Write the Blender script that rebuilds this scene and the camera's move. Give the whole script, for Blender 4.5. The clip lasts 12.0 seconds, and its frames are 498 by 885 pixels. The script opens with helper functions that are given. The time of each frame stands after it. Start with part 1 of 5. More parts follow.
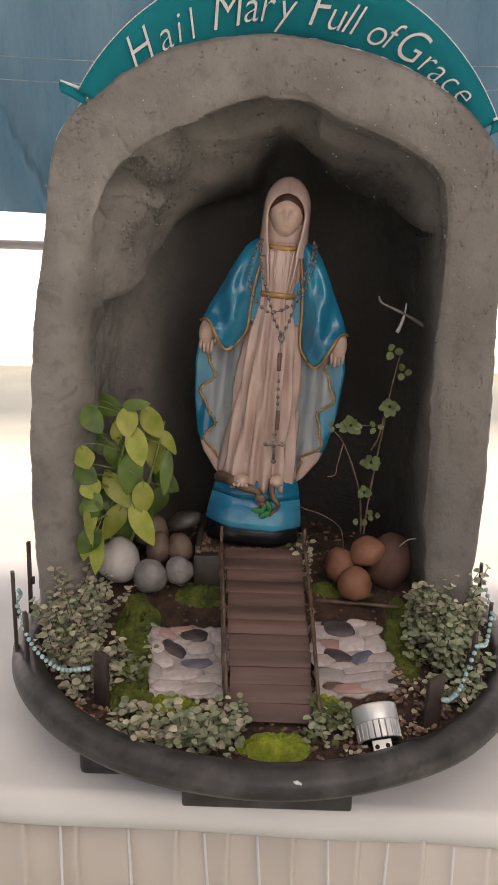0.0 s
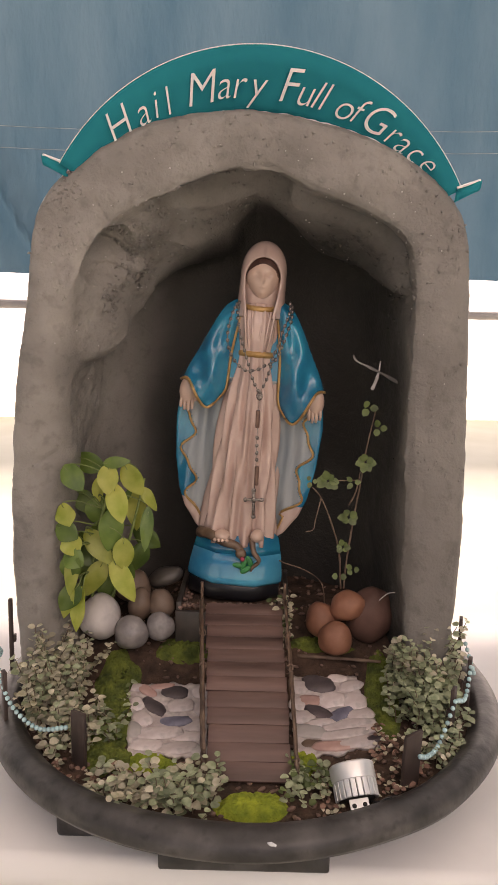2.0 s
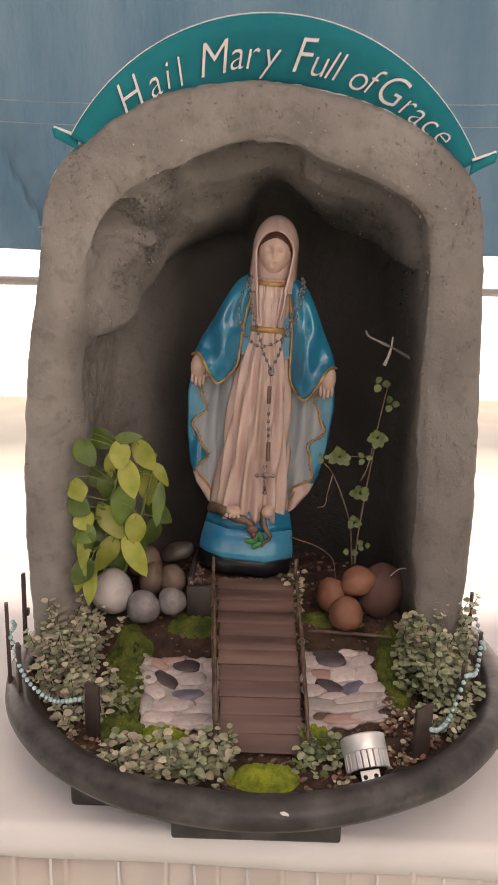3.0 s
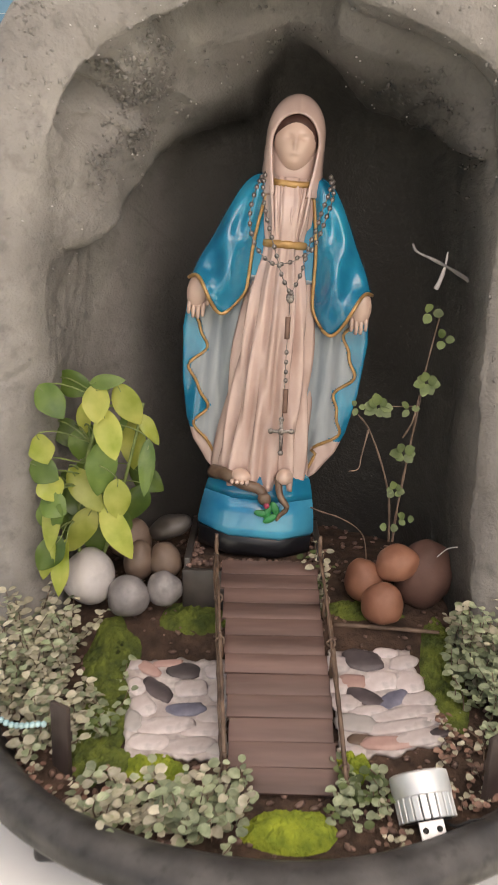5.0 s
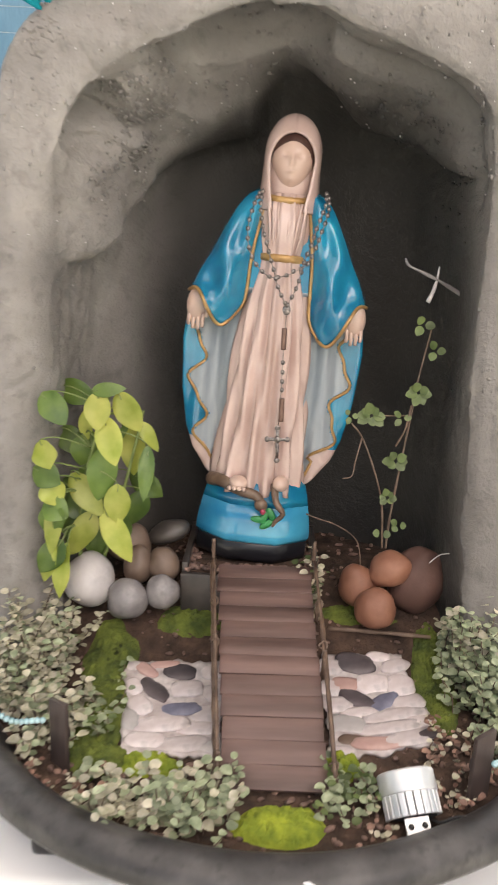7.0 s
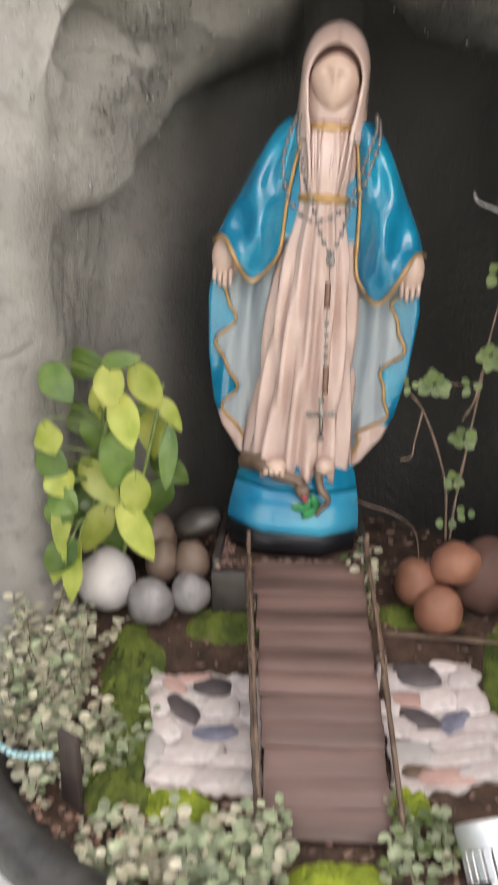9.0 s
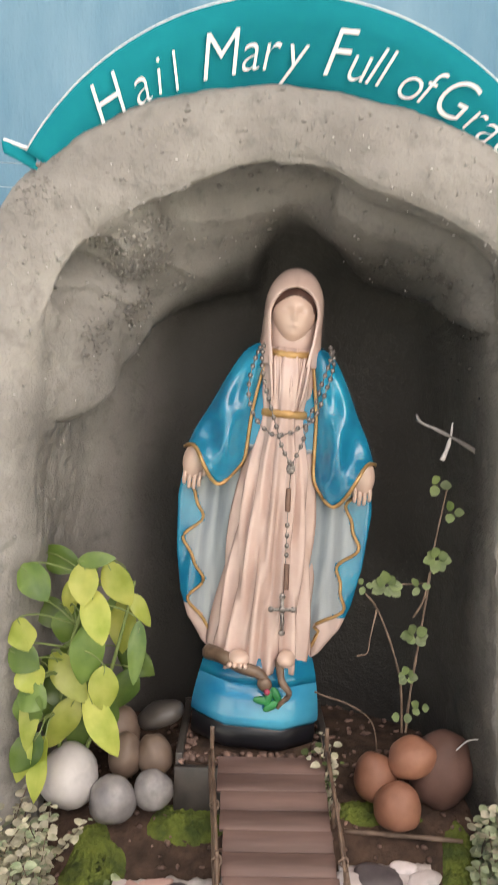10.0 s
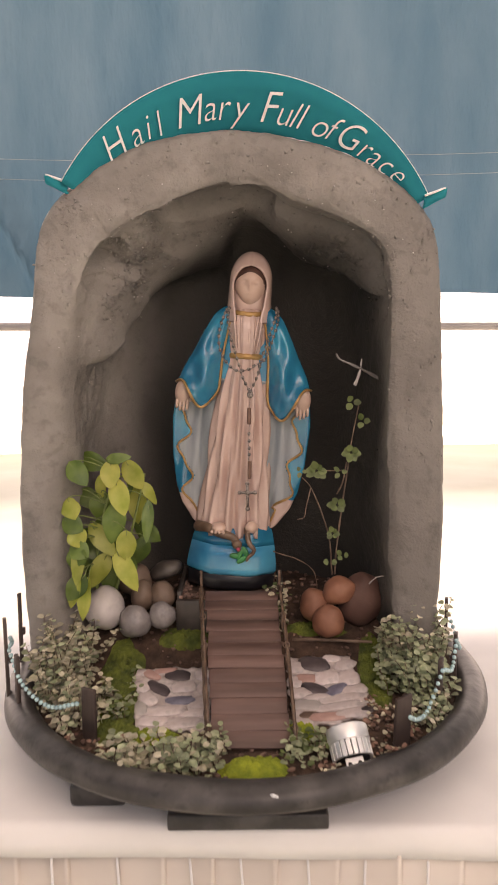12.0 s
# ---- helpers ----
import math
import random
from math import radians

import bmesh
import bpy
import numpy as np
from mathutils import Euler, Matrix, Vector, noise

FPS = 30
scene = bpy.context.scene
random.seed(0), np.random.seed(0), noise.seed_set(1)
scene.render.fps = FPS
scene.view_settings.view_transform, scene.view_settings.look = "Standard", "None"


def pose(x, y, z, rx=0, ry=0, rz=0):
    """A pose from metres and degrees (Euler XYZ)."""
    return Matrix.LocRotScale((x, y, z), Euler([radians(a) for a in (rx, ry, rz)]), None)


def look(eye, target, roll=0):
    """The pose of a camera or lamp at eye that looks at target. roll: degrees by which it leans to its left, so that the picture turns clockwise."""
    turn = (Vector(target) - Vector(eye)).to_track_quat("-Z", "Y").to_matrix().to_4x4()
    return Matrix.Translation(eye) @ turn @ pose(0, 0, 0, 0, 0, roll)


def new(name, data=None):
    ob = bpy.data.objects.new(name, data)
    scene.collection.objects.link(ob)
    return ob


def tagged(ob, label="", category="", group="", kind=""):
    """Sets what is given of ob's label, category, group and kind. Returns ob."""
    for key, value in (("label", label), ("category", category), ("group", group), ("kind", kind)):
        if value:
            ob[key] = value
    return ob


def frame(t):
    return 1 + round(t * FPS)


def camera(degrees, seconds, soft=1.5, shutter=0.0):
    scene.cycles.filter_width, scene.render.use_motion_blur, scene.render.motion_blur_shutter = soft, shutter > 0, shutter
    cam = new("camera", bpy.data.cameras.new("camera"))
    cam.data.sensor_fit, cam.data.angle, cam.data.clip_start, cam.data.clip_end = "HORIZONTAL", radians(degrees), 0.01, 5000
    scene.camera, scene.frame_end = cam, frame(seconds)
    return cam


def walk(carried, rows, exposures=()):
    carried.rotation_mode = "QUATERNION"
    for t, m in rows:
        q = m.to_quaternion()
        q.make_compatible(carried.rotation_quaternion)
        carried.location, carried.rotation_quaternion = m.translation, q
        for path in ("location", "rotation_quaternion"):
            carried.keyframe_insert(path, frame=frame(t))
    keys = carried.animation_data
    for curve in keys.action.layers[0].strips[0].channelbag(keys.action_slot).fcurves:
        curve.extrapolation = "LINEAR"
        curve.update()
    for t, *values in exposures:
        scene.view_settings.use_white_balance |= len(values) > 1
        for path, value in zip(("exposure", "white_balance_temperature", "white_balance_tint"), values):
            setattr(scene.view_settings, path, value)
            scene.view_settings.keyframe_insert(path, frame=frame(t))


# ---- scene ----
cam = camera(35.9, 12.0, shutter=0.5)
PATH = [
    (0, (0.0184, -0.0447, 1.2803), (-0.0113, 1.8960, 0.7978), 1.30),
    (0.5, (0.0259, -0.0324, 1.2787), (-0.0172, 1.9011, 0.7693), 1.21),
    (1, (0.0263, -0.0365, 1.2818), (-0.0110, 1.9079, 0.8148), 1.19),
    (1.5, (0.0302, -0.0500, 1.2930), (0.0004, 1.9163, 0.9286), 1.26),
    (2, (0.0462, -0.0598, 1.2959), (0.0172, 1.9073, 0.9356), 0.85),
    (2.5, (0.0503, -0.0683, 1.2962), (-0.0073, 1.8950, 0.9192), 0.76),
    (4.5, (-0.0148, 0.0817, 1.2313), (-0.0047, 2.0189, 0.7342), 1.31),
    (5, (0.0087, 0.1648, 1.2206), (-0.0084, 2.1013, 0.7208), 1.01),
    (5.5, (0.0209, 0.2128, 1.2193), (-0.0160, 2.1537, 0.7383), 1.20),
    (6, (0.0374, 0.2382, 1.2233), (-0.0127, 2.1720, 0.7156), 0.91),
    (6.5, (0.0411, 0.2076, 1.2265), (-0.0036, 2.1461, 0.7361), 1.00),
    (7, (0.0210, 0.1394, 1.2224), (-0.0152, 2.0828, 0.7514), 1.29),
    (7.2, (0.0099, 0.1144, 1.2297), (-0.0375, 2.0599, 0.7684), 1.49),
    (8.8, (0.017, 0.257, 1.171), (-0.077, 2.159, 0.560), 0.1),
    (9, (0.009, 0.270, 1.197), (-0.103, 2.191, 0.651), -0.3),
    (9.5, (0.012, 0.258, 1.222), (-0.057, 2.2355, 0.935), 1.05),
    (10, (-0.0026, 0.2181, 1.2510), (0.0015, 2.2127, 1.1041), 1.01),
    (10.5, (0.0139, 0.1800, 1.2810), (0.0055, 2.1763, 1.1594), 1.61),
    (11, (0.0076, 0.0832, 1.2647), (0.0818, 2.0780, 1.1407), 0.40),
    (11.5, (0.0084, -0.0375, 1.2577), (0.0769, 1.9446, 0.9992), -0.27),
    (12, (0.0442, -0.1427, 1.2487), (0.0396, 1.8391, 0.9799), -0.67),
]
EXPOSURES = [(0, -0.56, 7500, 23), (0.5, -0.24, 7500, 22), (1.5, -0.32, 7850, 26), (2.5, -0.36, 8150, 30), (4.5, 0.04, 7750, 22), (5.5, 0.64, 7350, 19), (7.0, 0.62, 7200, 19), (9.0, 0.70, 6850, 15),
             (9.5, 0.67, 6850, 17), (10.0, 0.76, 7250, 17), (10.5, 0.78, 8000, 25), (11.0, 0.40, 8200, 30), (11.5, 0.16, 8700, 32), (12.0, -0.13, 8400, 31)]
walk(cam, [(t, look(eye, target, roll)) for t, eye, target, roll in PATH], EXPOSURES)

# ---- world, sun, large lights ----
world = bpy.data.worlds.new("overcast_sky")
scene.world = world
world.use_nodes = True
wn = world.node_tree.nodes
sky = wn.new("ShaderNodeTexSky")
sky.sky_type, sky.sun_disc = "NISHITA", False
sky.sun_elevation, sky.sun_rotation = radians(59), radians(25)
wn["Background"].inputs["Strength"].default_value = 0.13
world.node_tree.links.new(sky.outputs[0], wn["Background"].inputs["Color"])

sun_data = bpy.data.lights.new("sun", "SUN")
sun_data.energy, sun_data.angle, sun_data.color = 6.0, radians(12), (1.0, 0.96, 0.9)
sun = new("sun", sun_data)
sun.matrix_world = look((1.0, 3.2, 5.0), (0, 1, 1))

# area lamp added out of view, in place of daylight from the open side
day_data = bpy.data.lights.new("daylight_stand_in", "AREA")
day_data.shape, day_data.size, day_data.size_y, day_data.energy, day_data.color = "RECTANGLE", 2.2, 1.1, 24, (1.0, 0.95, 0.89)
day = new("daylight_stand_in", day_data)
day.matrix_world = look((0.75, -1.25, 2.2), (0.0, 1.0, 1.05))


# ---- materials ----
def surface(name, c1, c2, scale=20.0, rough=0.7, metal=0.0, bump=0.3, bump_scale=80.0, c3=None, spots=0.0, spot_scale=40.0,
            depth=0.002, coat=0.0, vary=0.0, translucent=0.0, stretch=(1, 1, 1), coarse=0.0):
    """A two-scale procedural surface: mottled colour, darker spots, fine relief."""
    m = bpy.data.materials.new(name)
    m.use_nodes = True
    nt = m.node_tree
    n, l = nt.nodes, nt.links
    b = n["Principled BSDF"]
    tc = n.new("ShaderNodeTexCoord")
    mp = n.new("ShaderNodeMapping")
    mp.inputs["Scale"].default_value = stretch
    l.new(tc.outputs["Object"], mp.inputs["Vector"])
    big = n.new("ShaderNodeTexNoise")
    big.inputs["Scale"].default_value, big.inputs["Detail"].default_value = scale, 6.0
    l.new(mp.outputs[0], big.inputs["Vector"])
    ramp = n.new("ShaderNodeValToRGB")
    ramp.color_ramp.elements[0].position, ramp.color_ramp.elements[1].position = 0.32, 0.68
    ramp.color_ramp.elements[0].color, ramp.color_ramp.elements[1].color = (*c1, 1), (*c2, 1)
    if c3:
        e = ramp.color_ramp.elements.new(0.5)
        e.color = (*c3, 1)
    l.new(big.outputs["Fac"], ramp.inputs["Fac"])
    colour = ramp.outputs["Color"]
    if spots:
        sp = n.new("ShaderNodeTexNoise")
        sp.inputs["Scale"].default_value, sp.inputs["Detail"].default_value = spot_scale, 3.0
        l.new(mp.outputs[0], sp.inputs["Vector"])
        sr = n.new("ShaderNodeValToRGB")
        sr.color_ramp.elements[0].position, sr.color_ramp.elements[1].position = 0.55, 0.72
        l.new(sp.outputs["Fac"], sr.inputs["Fac"])
        mx = n.new("ShaderNodeMixRGB")
        mx.blend_type = "MULTIPLY"
        mx.inputs["Color2"].default_value = (1 - spots, 1 - spots, 1 - spots, 1)
        l.new(sr.outputs["Color"], mx.inputs["Fac"])
        l.new(colour, mx.inputs["Color1"])
        colour = mx.outputs["Color"]
    if vary:
        inf = n.new("ShaderNodeObjectInfo")
        geo = n.new("ShaderNodeNewGeometry")
        add = n.new("ShaderNodeMath")
        add.operation = "ADD"
        l.new(inf.outputs["Random"], add.inputs[0])
        l.new(geo.outputs["Random Per Island"], add.inputs[1])
        fr = n.new("ShaderNodeMath")
        fr.operation = "FRACT"
        l.new(add.outputs[0], fr.inputs[0])
        mr = n.new("ShaderNodeMapRange")
        mr.inputs["To Min"].default_value, mr.inputs["To Max"].default_value = 1 - vary, 1 + vary
        l.new(fr.outputs[0], mr.inputs["Value"])
        hs = n.new("ShaderNodeHueSaturation")
        l.new(mr.outputs[0], hs.inputs["Value"])
        l.new(colour, hs.inputs["Color"])
        colour = hs.outputs["Color"]
    l.new(colour, b.inputs["Base Color"])
    b.inputs["Roughness"].default_value, b.inputs["Metallic"].default_value = rough, metal
    b.inputs["Coat Weight"].default_value = coat
    b.inputs["Coat Roughness"].default_value = 0.12
    if bump:
        fine = n.new("ShaderNodeTexNoise")
        fine.inputs["Scale"].default_value, fine.inputs["Detail"].default_value = bump_scale, 5.0
        l.new(mp.outputs[0], fine.inputs["Vector"])
        bp = n.new("ShaderNodeBump")
        bp.inputs["Strength"].default_value, bp.inputs["Distance"].default_value = bump, depth
        height = fine.outputs["Fac"]
        if coarse:
            cn = n.new("ShaderNodeTexNoise")
            cn.inputs["Scale"].default_value, cn.inputs["Detail"].default_value = coarse, 3.0
            l.new(mp.outputs[0], cn.inputs["Vector"])
            am = n.new("ShaderNodeMath")
            am.operation = "MULTIPLY_ADD"
            am.inputs[1].default_value = 2.0
            l.new(cn.outputs["Fac"], am.inputs[0])
            l.new(height, am.inputs[2])
            height = am.outputs[0]
        l.new(height, bp.inputs["Height"])
        l.new(bp.outputs["Normal"], b.inputs["Normal"])
    if translucent:
        tr = n.new("ShaderNodeBsdfTranslucent")
        l.new(colour, tr.inputs["Color"])
        ms = n.new("ShaderNodeMixShader")
        ms.inputs["Fac"].default_value = translucent
        l.new(b.outputs[0], ms.inputs[1])
        l.new(tr.outputs[0], ms.inputs[2])
        l.new(ms.outputs[0], n["Material Output"].inputs["Surface"])
    return m


def grotto_paint_shade(name):
    """Grey cement, with black spray and painted-in shade unevenly over back and one side."""
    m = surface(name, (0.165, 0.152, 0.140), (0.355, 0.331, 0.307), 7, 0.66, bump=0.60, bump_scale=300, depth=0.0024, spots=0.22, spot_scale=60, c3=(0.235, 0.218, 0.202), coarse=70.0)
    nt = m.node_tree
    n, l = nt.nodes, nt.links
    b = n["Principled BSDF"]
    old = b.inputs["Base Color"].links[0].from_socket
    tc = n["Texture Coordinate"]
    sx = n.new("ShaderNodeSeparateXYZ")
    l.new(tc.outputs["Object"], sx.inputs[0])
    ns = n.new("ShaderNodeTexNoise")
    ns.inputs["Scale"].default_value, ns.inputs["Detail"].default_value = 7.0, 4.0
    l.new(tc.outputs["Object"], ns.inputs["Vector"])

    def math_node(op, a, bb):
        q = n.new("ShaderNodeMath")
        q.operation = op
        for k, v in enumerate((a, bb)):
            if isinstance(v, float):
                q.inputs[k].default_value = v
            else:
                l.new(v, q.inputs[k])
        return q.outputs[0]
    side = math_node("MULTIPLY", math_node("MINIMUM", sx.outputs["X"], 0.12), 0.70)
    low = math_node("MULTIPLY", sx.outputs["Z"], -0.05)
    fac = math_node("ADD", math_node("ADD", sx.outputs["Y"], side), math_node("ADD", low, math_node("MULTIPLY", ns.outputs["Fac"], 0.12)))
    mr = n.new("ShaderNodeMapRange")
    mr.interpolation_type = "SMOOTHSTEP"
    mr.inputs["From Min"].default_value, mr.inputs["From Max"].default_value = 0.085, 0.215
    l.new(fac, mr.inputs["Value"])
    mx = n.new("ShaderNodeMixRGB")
    # dark tone of the hollow: spray paint and shade in one colour
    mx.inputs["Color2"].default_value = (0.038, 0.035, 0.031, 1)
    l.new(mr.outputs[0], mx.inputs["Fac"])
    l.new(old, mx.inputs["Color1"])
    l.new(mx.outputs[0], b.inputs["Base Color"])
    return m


def emitter(name, low, high, z0, z1, strength):
    m = bpy.data.materials.new(name)
    m.use_nodes = True
    n, l = m.node_tree.nodes, m.node_tree.links
    n.remove(n["Principled BSDF"])
    em = n.new("ShaderNodeEmission")
    em.inputs["Strength"].default_value = strength
    tc = n.new("ShaderNodeTexCoord")
    sx = n.new("ShaderNodeSeparateXYZ")
    l.new(tc.outputs["Object"], sx.inputs[0])
    mr = n.new("ShaderNodeMapRange")
    mr.inputs["From Min"].default_value, mr.inputs["From Max"].default_value = z0, z1
    l.new(sx.outputs["Z"], mr.inputs["Value"])
    mx = n.new("ShaderNodeMixRGB")
    mx.inputs["Color1"].default_value, mx.inputs["Color2"].default_value = (*low, 1), (*high, 1)
    l.new(mr.outputs[0], mx.inputs["Fac"])
    l.new(mx.outputs[0], em.inputs["Color"])
    l.new(em.outputs[0], n["Material Output"].inputs["Surface"])
    return m


M = dict(
    grotto=grotto_paint_shade("sprayed_shaded_cement"),
    rim=surface("black_plastic", (0.026, 0.024, 0.024), (0.092, 0.085, 0.082), 24, 0.40, bump=0.35, bump_scale=90, spots=0.45, spot_scale=70, c3=(0.052, 0.048, 0.047)),
    soil=surface("moist_soil", (0.028, 0.016, 0.010), (0.10, 0.058, 0.040), 45, 0.95, bump=1.0, bump_scale=140, depth=0.004),
    moss=surface("dark_moss", (0.05, 0.075, 0.014), (0.155, 0.19, 0.03), 50, 0.95, bump=1.0, bump_scale=260, depth=0.004),
    moss_bright=surface("bright_moss", (0.16, 0.22, 0.02), (0.36, 0.42, 0.04), 60, 0.95, bump=1.0, bump_scale=320, depth=0.004),
    cloth=surface("white_tablecloth", (0.83, 0.815, 0.80), (0.90, 0.89, 0.875), 7, 0.9, bump=0.12, bump_scale=30),
    skirt=surface("cream_satin_skirt", (0.70, 0.63, 0.56), (0.80, 0.74, 0.67), 6, 0.38, bump=0.1, bump_scale=25, stretch=(1, 1, 0.15)),
    tarp=surface("blue_tarpaulin", (0.050, 0.128, 0.192), (0.095, 0.18, 0.245), 3.4, 0.5, bump=0.55, bump_scale=16, depth=0.02, translucent=0.35, stretch=(2.2, 1, 0.7)),
    ground=surface("pale_dry_ground", (0.70, 0.70, 0.57), (0.79, 0.79, 0.67), 1.5, 0.95, bump=0.4, bump_scale=12),
    roof=surface("white_canopy_cloth", (0.74, 0.73, 0.70), (0.80, 0.79, 0.76), 3, 0.7, bump=0.1, bump_scale=9, translucent=0.5),
    bar=surface("grey_steel_pipe", (0.30, 0.29, 0.29), (0.42, 0.40, 0.40), 12, 0.5, metal=0.3, bump=0.05),
    plank=surface("red_brown_plank", (0.062, 0.034, 0.028), (0.185, 0.112, 0.096), 42, 0.42, bump=0.4, bump_scale=120, vary=0.10, stretch=(0.12, 1, 1)),
    twig=surface("varnished_twig", (0.06, 0.032, 0.022), (0.20, 0.13, 0.09), 60, 0.45, bump=0.5, bump_scale=200),
    post=surface("dark_brown_slat", (0.045, 0.03, 0.026), (0.085, 0.06, 0.052), 40, 0.65, bump=0.4, bump_scale=120, stretch=(1, 1, 0.15)),
    teal=surface("teal_card", (0.0, 0.185, 0.23), (0.0, 0.22, 0.265), 6, 0.8, bump=0.05),
    white=surface("white_paint", (0.74, 0.76, 0.77), (0.84, 0.85, 0.86), 30, 0.6, bump=0.1),
    s_robe=surface("cream_pink_glaze", (0.47, 0.33, 0.285), (0.60, 0.45, 0.40), 16, 0.26, bump=0.08, bump_scale=60, coat=0.5),
    s_blue=surface("sky_blue_glaze", (0.0, 0.125, 0.255), (0.002, 0.26, 0.42), 14, 0.2, bump=0.08, bump_scale=50, coat=0.6),
    s_lining=surface("grey_blue_lining", (0.21, 0.255, 0.29), (0.38, 0.42, 0.44), 18, 0.3, bump=0.08, bump_scale=60, coat=0.4, stretch=(2.5, 1, 0.35)),
    s_gold=surface("gold_paint", (0.36, 0.20, 0.07), (0.55, 0.34, 0.14), 80, 0.35, metal=0.35, bump=0.1),
    s_skin=surface("pale_skin_paint", (0.52, 0.36, 0.29), (0.62, 0.45, 0.37), 20, 0.3, bump=0.05, coat=0.4),
    s_hair=surface("brown_hair_paint", (0.05, 0.022, 0.016), (0.085, 0.038, 0.028), 60, 0.4, bump=0.2, bump_scale=300),
    s_base=surface("light_blue_glaze", (0.0, 0.17, 0.36), (0.06, 0.40, 0.58), 11, 0.22, bump=0.05, coat=0.6),
    s_black=surface("black_glaze", (0.008, 0.008, 0.01), (0.016, 0.016, 0.02), 20, 0.3, bump=0.05),
    s_green=surface("green_paint", (0.01, 0.16, 0.045), (0.03, 0.26, 0.08), 60, 0.35, bump=0.1),
    s_snake=surface("olive_brown_paint", (0.09, 0.055, 0.035), (0.19, 0.125, 0.085), 70, 0.4, bump=0.2),
    s_red=surface("crimson_paint", (0.30, 0.03, 0.07), (0.38, 0.05, 0.09), 60, 0.35, bump=0.05),
    bead=surface("pewter_bead", (0.10, 0.085, 0.078), (0.36, 0.32, 0.30), 300, 0.3, metal=0.8, bump=0.1),
    tube=surface("brown_tube_bead", (0.13, 0.07, 0.05), (0.22, 0.13, 0.10), 80, 0.4, metal=0.3, bump=0.1),
    chrome=surface("brushed_aluminium", (0.80, 0.80, 0.80), (0.90, 0.90, 0.90), 30, 0.42, metal=0.65, bump=0.05),
    cable=surface("black_rubber", (0.012, 0.012, 0.012), (0.02, 0.02, 0.02), 30, 0.5, bump=0.05),
    stone_w=surface("pale_stone", (0.40, 0.37, 0.36), (0.60, 0.56, 0.545), 22, 0.42, bump=0.2, bump_scale=120, spots=0.25, vary=0.08),
    stone_g=surface("silver_grey_stone", (0.15, 0.135, 0.133), (0.33, 0.305, 0.30), 34, 0.26, bump=0.2, bump_scale=140, spots=0.4, vary=0.1),
    stone_b=surface("tan_stone", (0.13, 0.085, 0.062), (0.23, 0.16, 0.12), 26, 0.5, bump=0.2, bump_scale=120, vary=0.12),
    stone_d=surface("dark_stone", (0.03, 0.026, 0.025), (0.08, 0.068, 0.06), 26, 0.35, bump=0.2, bump_scale=120),
    terra=surface("terracotta_stone", (0.19, 0.075, 0.045), (0.30, 0.135, 0.082), 24, 0.6, bump=0.3, bump_scale=130, spots=0.2, vary=0.1),
    terra_d=surface("brown_clay_stone", (0.085, 0.042, 0.032), (0.14, 0.072, 0.056), 24, 0.7, bump=0.3, bump_scale=130),
    pebble=surface("pale_pebble", (0.50, 0.42, 0.41), (0.74, 0.675, 0.67), 35, 0.5, bump=0.2, bump_scale=150, spots=0.35, spot_scale=60, vary=0.16),
    pebble_p=surface("pink_pebble", (0.40, 0.24, 0.21), (0.55, 0.37, 0.33), 40, 0.5, bump=0.2, bump_scale=150),
    pebble_d=surface("slate_pebble", (0.055, 0.045, 0.05), (0.13, 0.105, 0.11), 40, 0.4, bump=0.2, bump_scale=150, vary=0.2),
    pebble_b=surface("blue_grey_pebble", (0.11, 0.11, 0.16), (0.24, 0.24, 0.31), 50, 0.4, bump=0.2, bump_scale=150),
    sheet=surface("grey_pink_bed", (0.36, 0.30, 0.29), (0.66, 0.60, 0.585), 60, 0.7, bump=0.3, bump_scale=150, spots=0.4, spot_scale=50),
    gravel=surface("brown_gravel", (0.08, 0.045, 0.035), (0.28, 0.175, 0.14), 90, 0.6, bump=0.3, vary=0.35),
    leaf_y=surface("yellow_green_leaf", (0.26, 0.33, 0.04), (0.50, 0.51, 0.125), 28, 0.38, bump=0.15, bump_scale=90, vary=0.2, translucent=0.2),
    leaf_g=surface("mid_green_leaf", (0.055, 0.115, 0.02), (0.15, 0.23, 0.045), 28, 0.38, bump=0.15, bump_scale=90, vary=0.25, translucent=0.2),
    leaf_p=surface("pale_small_leaf", (0.34, 0.33, 0.215), (0.62, 0.565, 0.45), 90, 0.55, bump=0.1, vary=0.35, translucent=0.15),
    leaf_s=surface("grey_green_small_leaf", (0.20, 0.25, 0.14), (0.44, 0.48, 0.32), 90, 0.55, bump=0.1, vary=0.35, translucent=0.15),
    leaf_b=surface("dry_brown_leaf", (0.14, 0.07, 0.05), (0.34, 0.20, 0.15), 90, 0.7, bump=0.1, vary=0.3),
    leaf_v=surface("succulent_leaf", (0.065, 0.10, 0.028), (0.15, 0.195, 0.07), 60, 0.45, bump=0.1, vary=0.3, translucent=0.15),
    stem=surface("brown_stem", (0.10, 0.065, 0.045), (0.22, 0.15, 0.11), 60, 0.7, bump=0.3),
    stem_g=surface("green_stem", (0.12, 0.17, 0.05), (0.22, 0.28, 0.09), 60, 0.6, bump=0.2),
    turq=surface("turquoise_bead", (0.24, 0.46, 0.50), (0.50, 0.70, 0.72), 120, 0.25, bump=0.05, vary=0.2),
    glow=emitter("bright_outdoors", (1.0, 0.95, 0.74), (1.0, 1.0, 0.99), -0.2, 0.9, 3.0),
)


M["teal"].node_tree.nodes["Principled BSDF"].inputs["Specular IOR Level"].default_value = 0.03


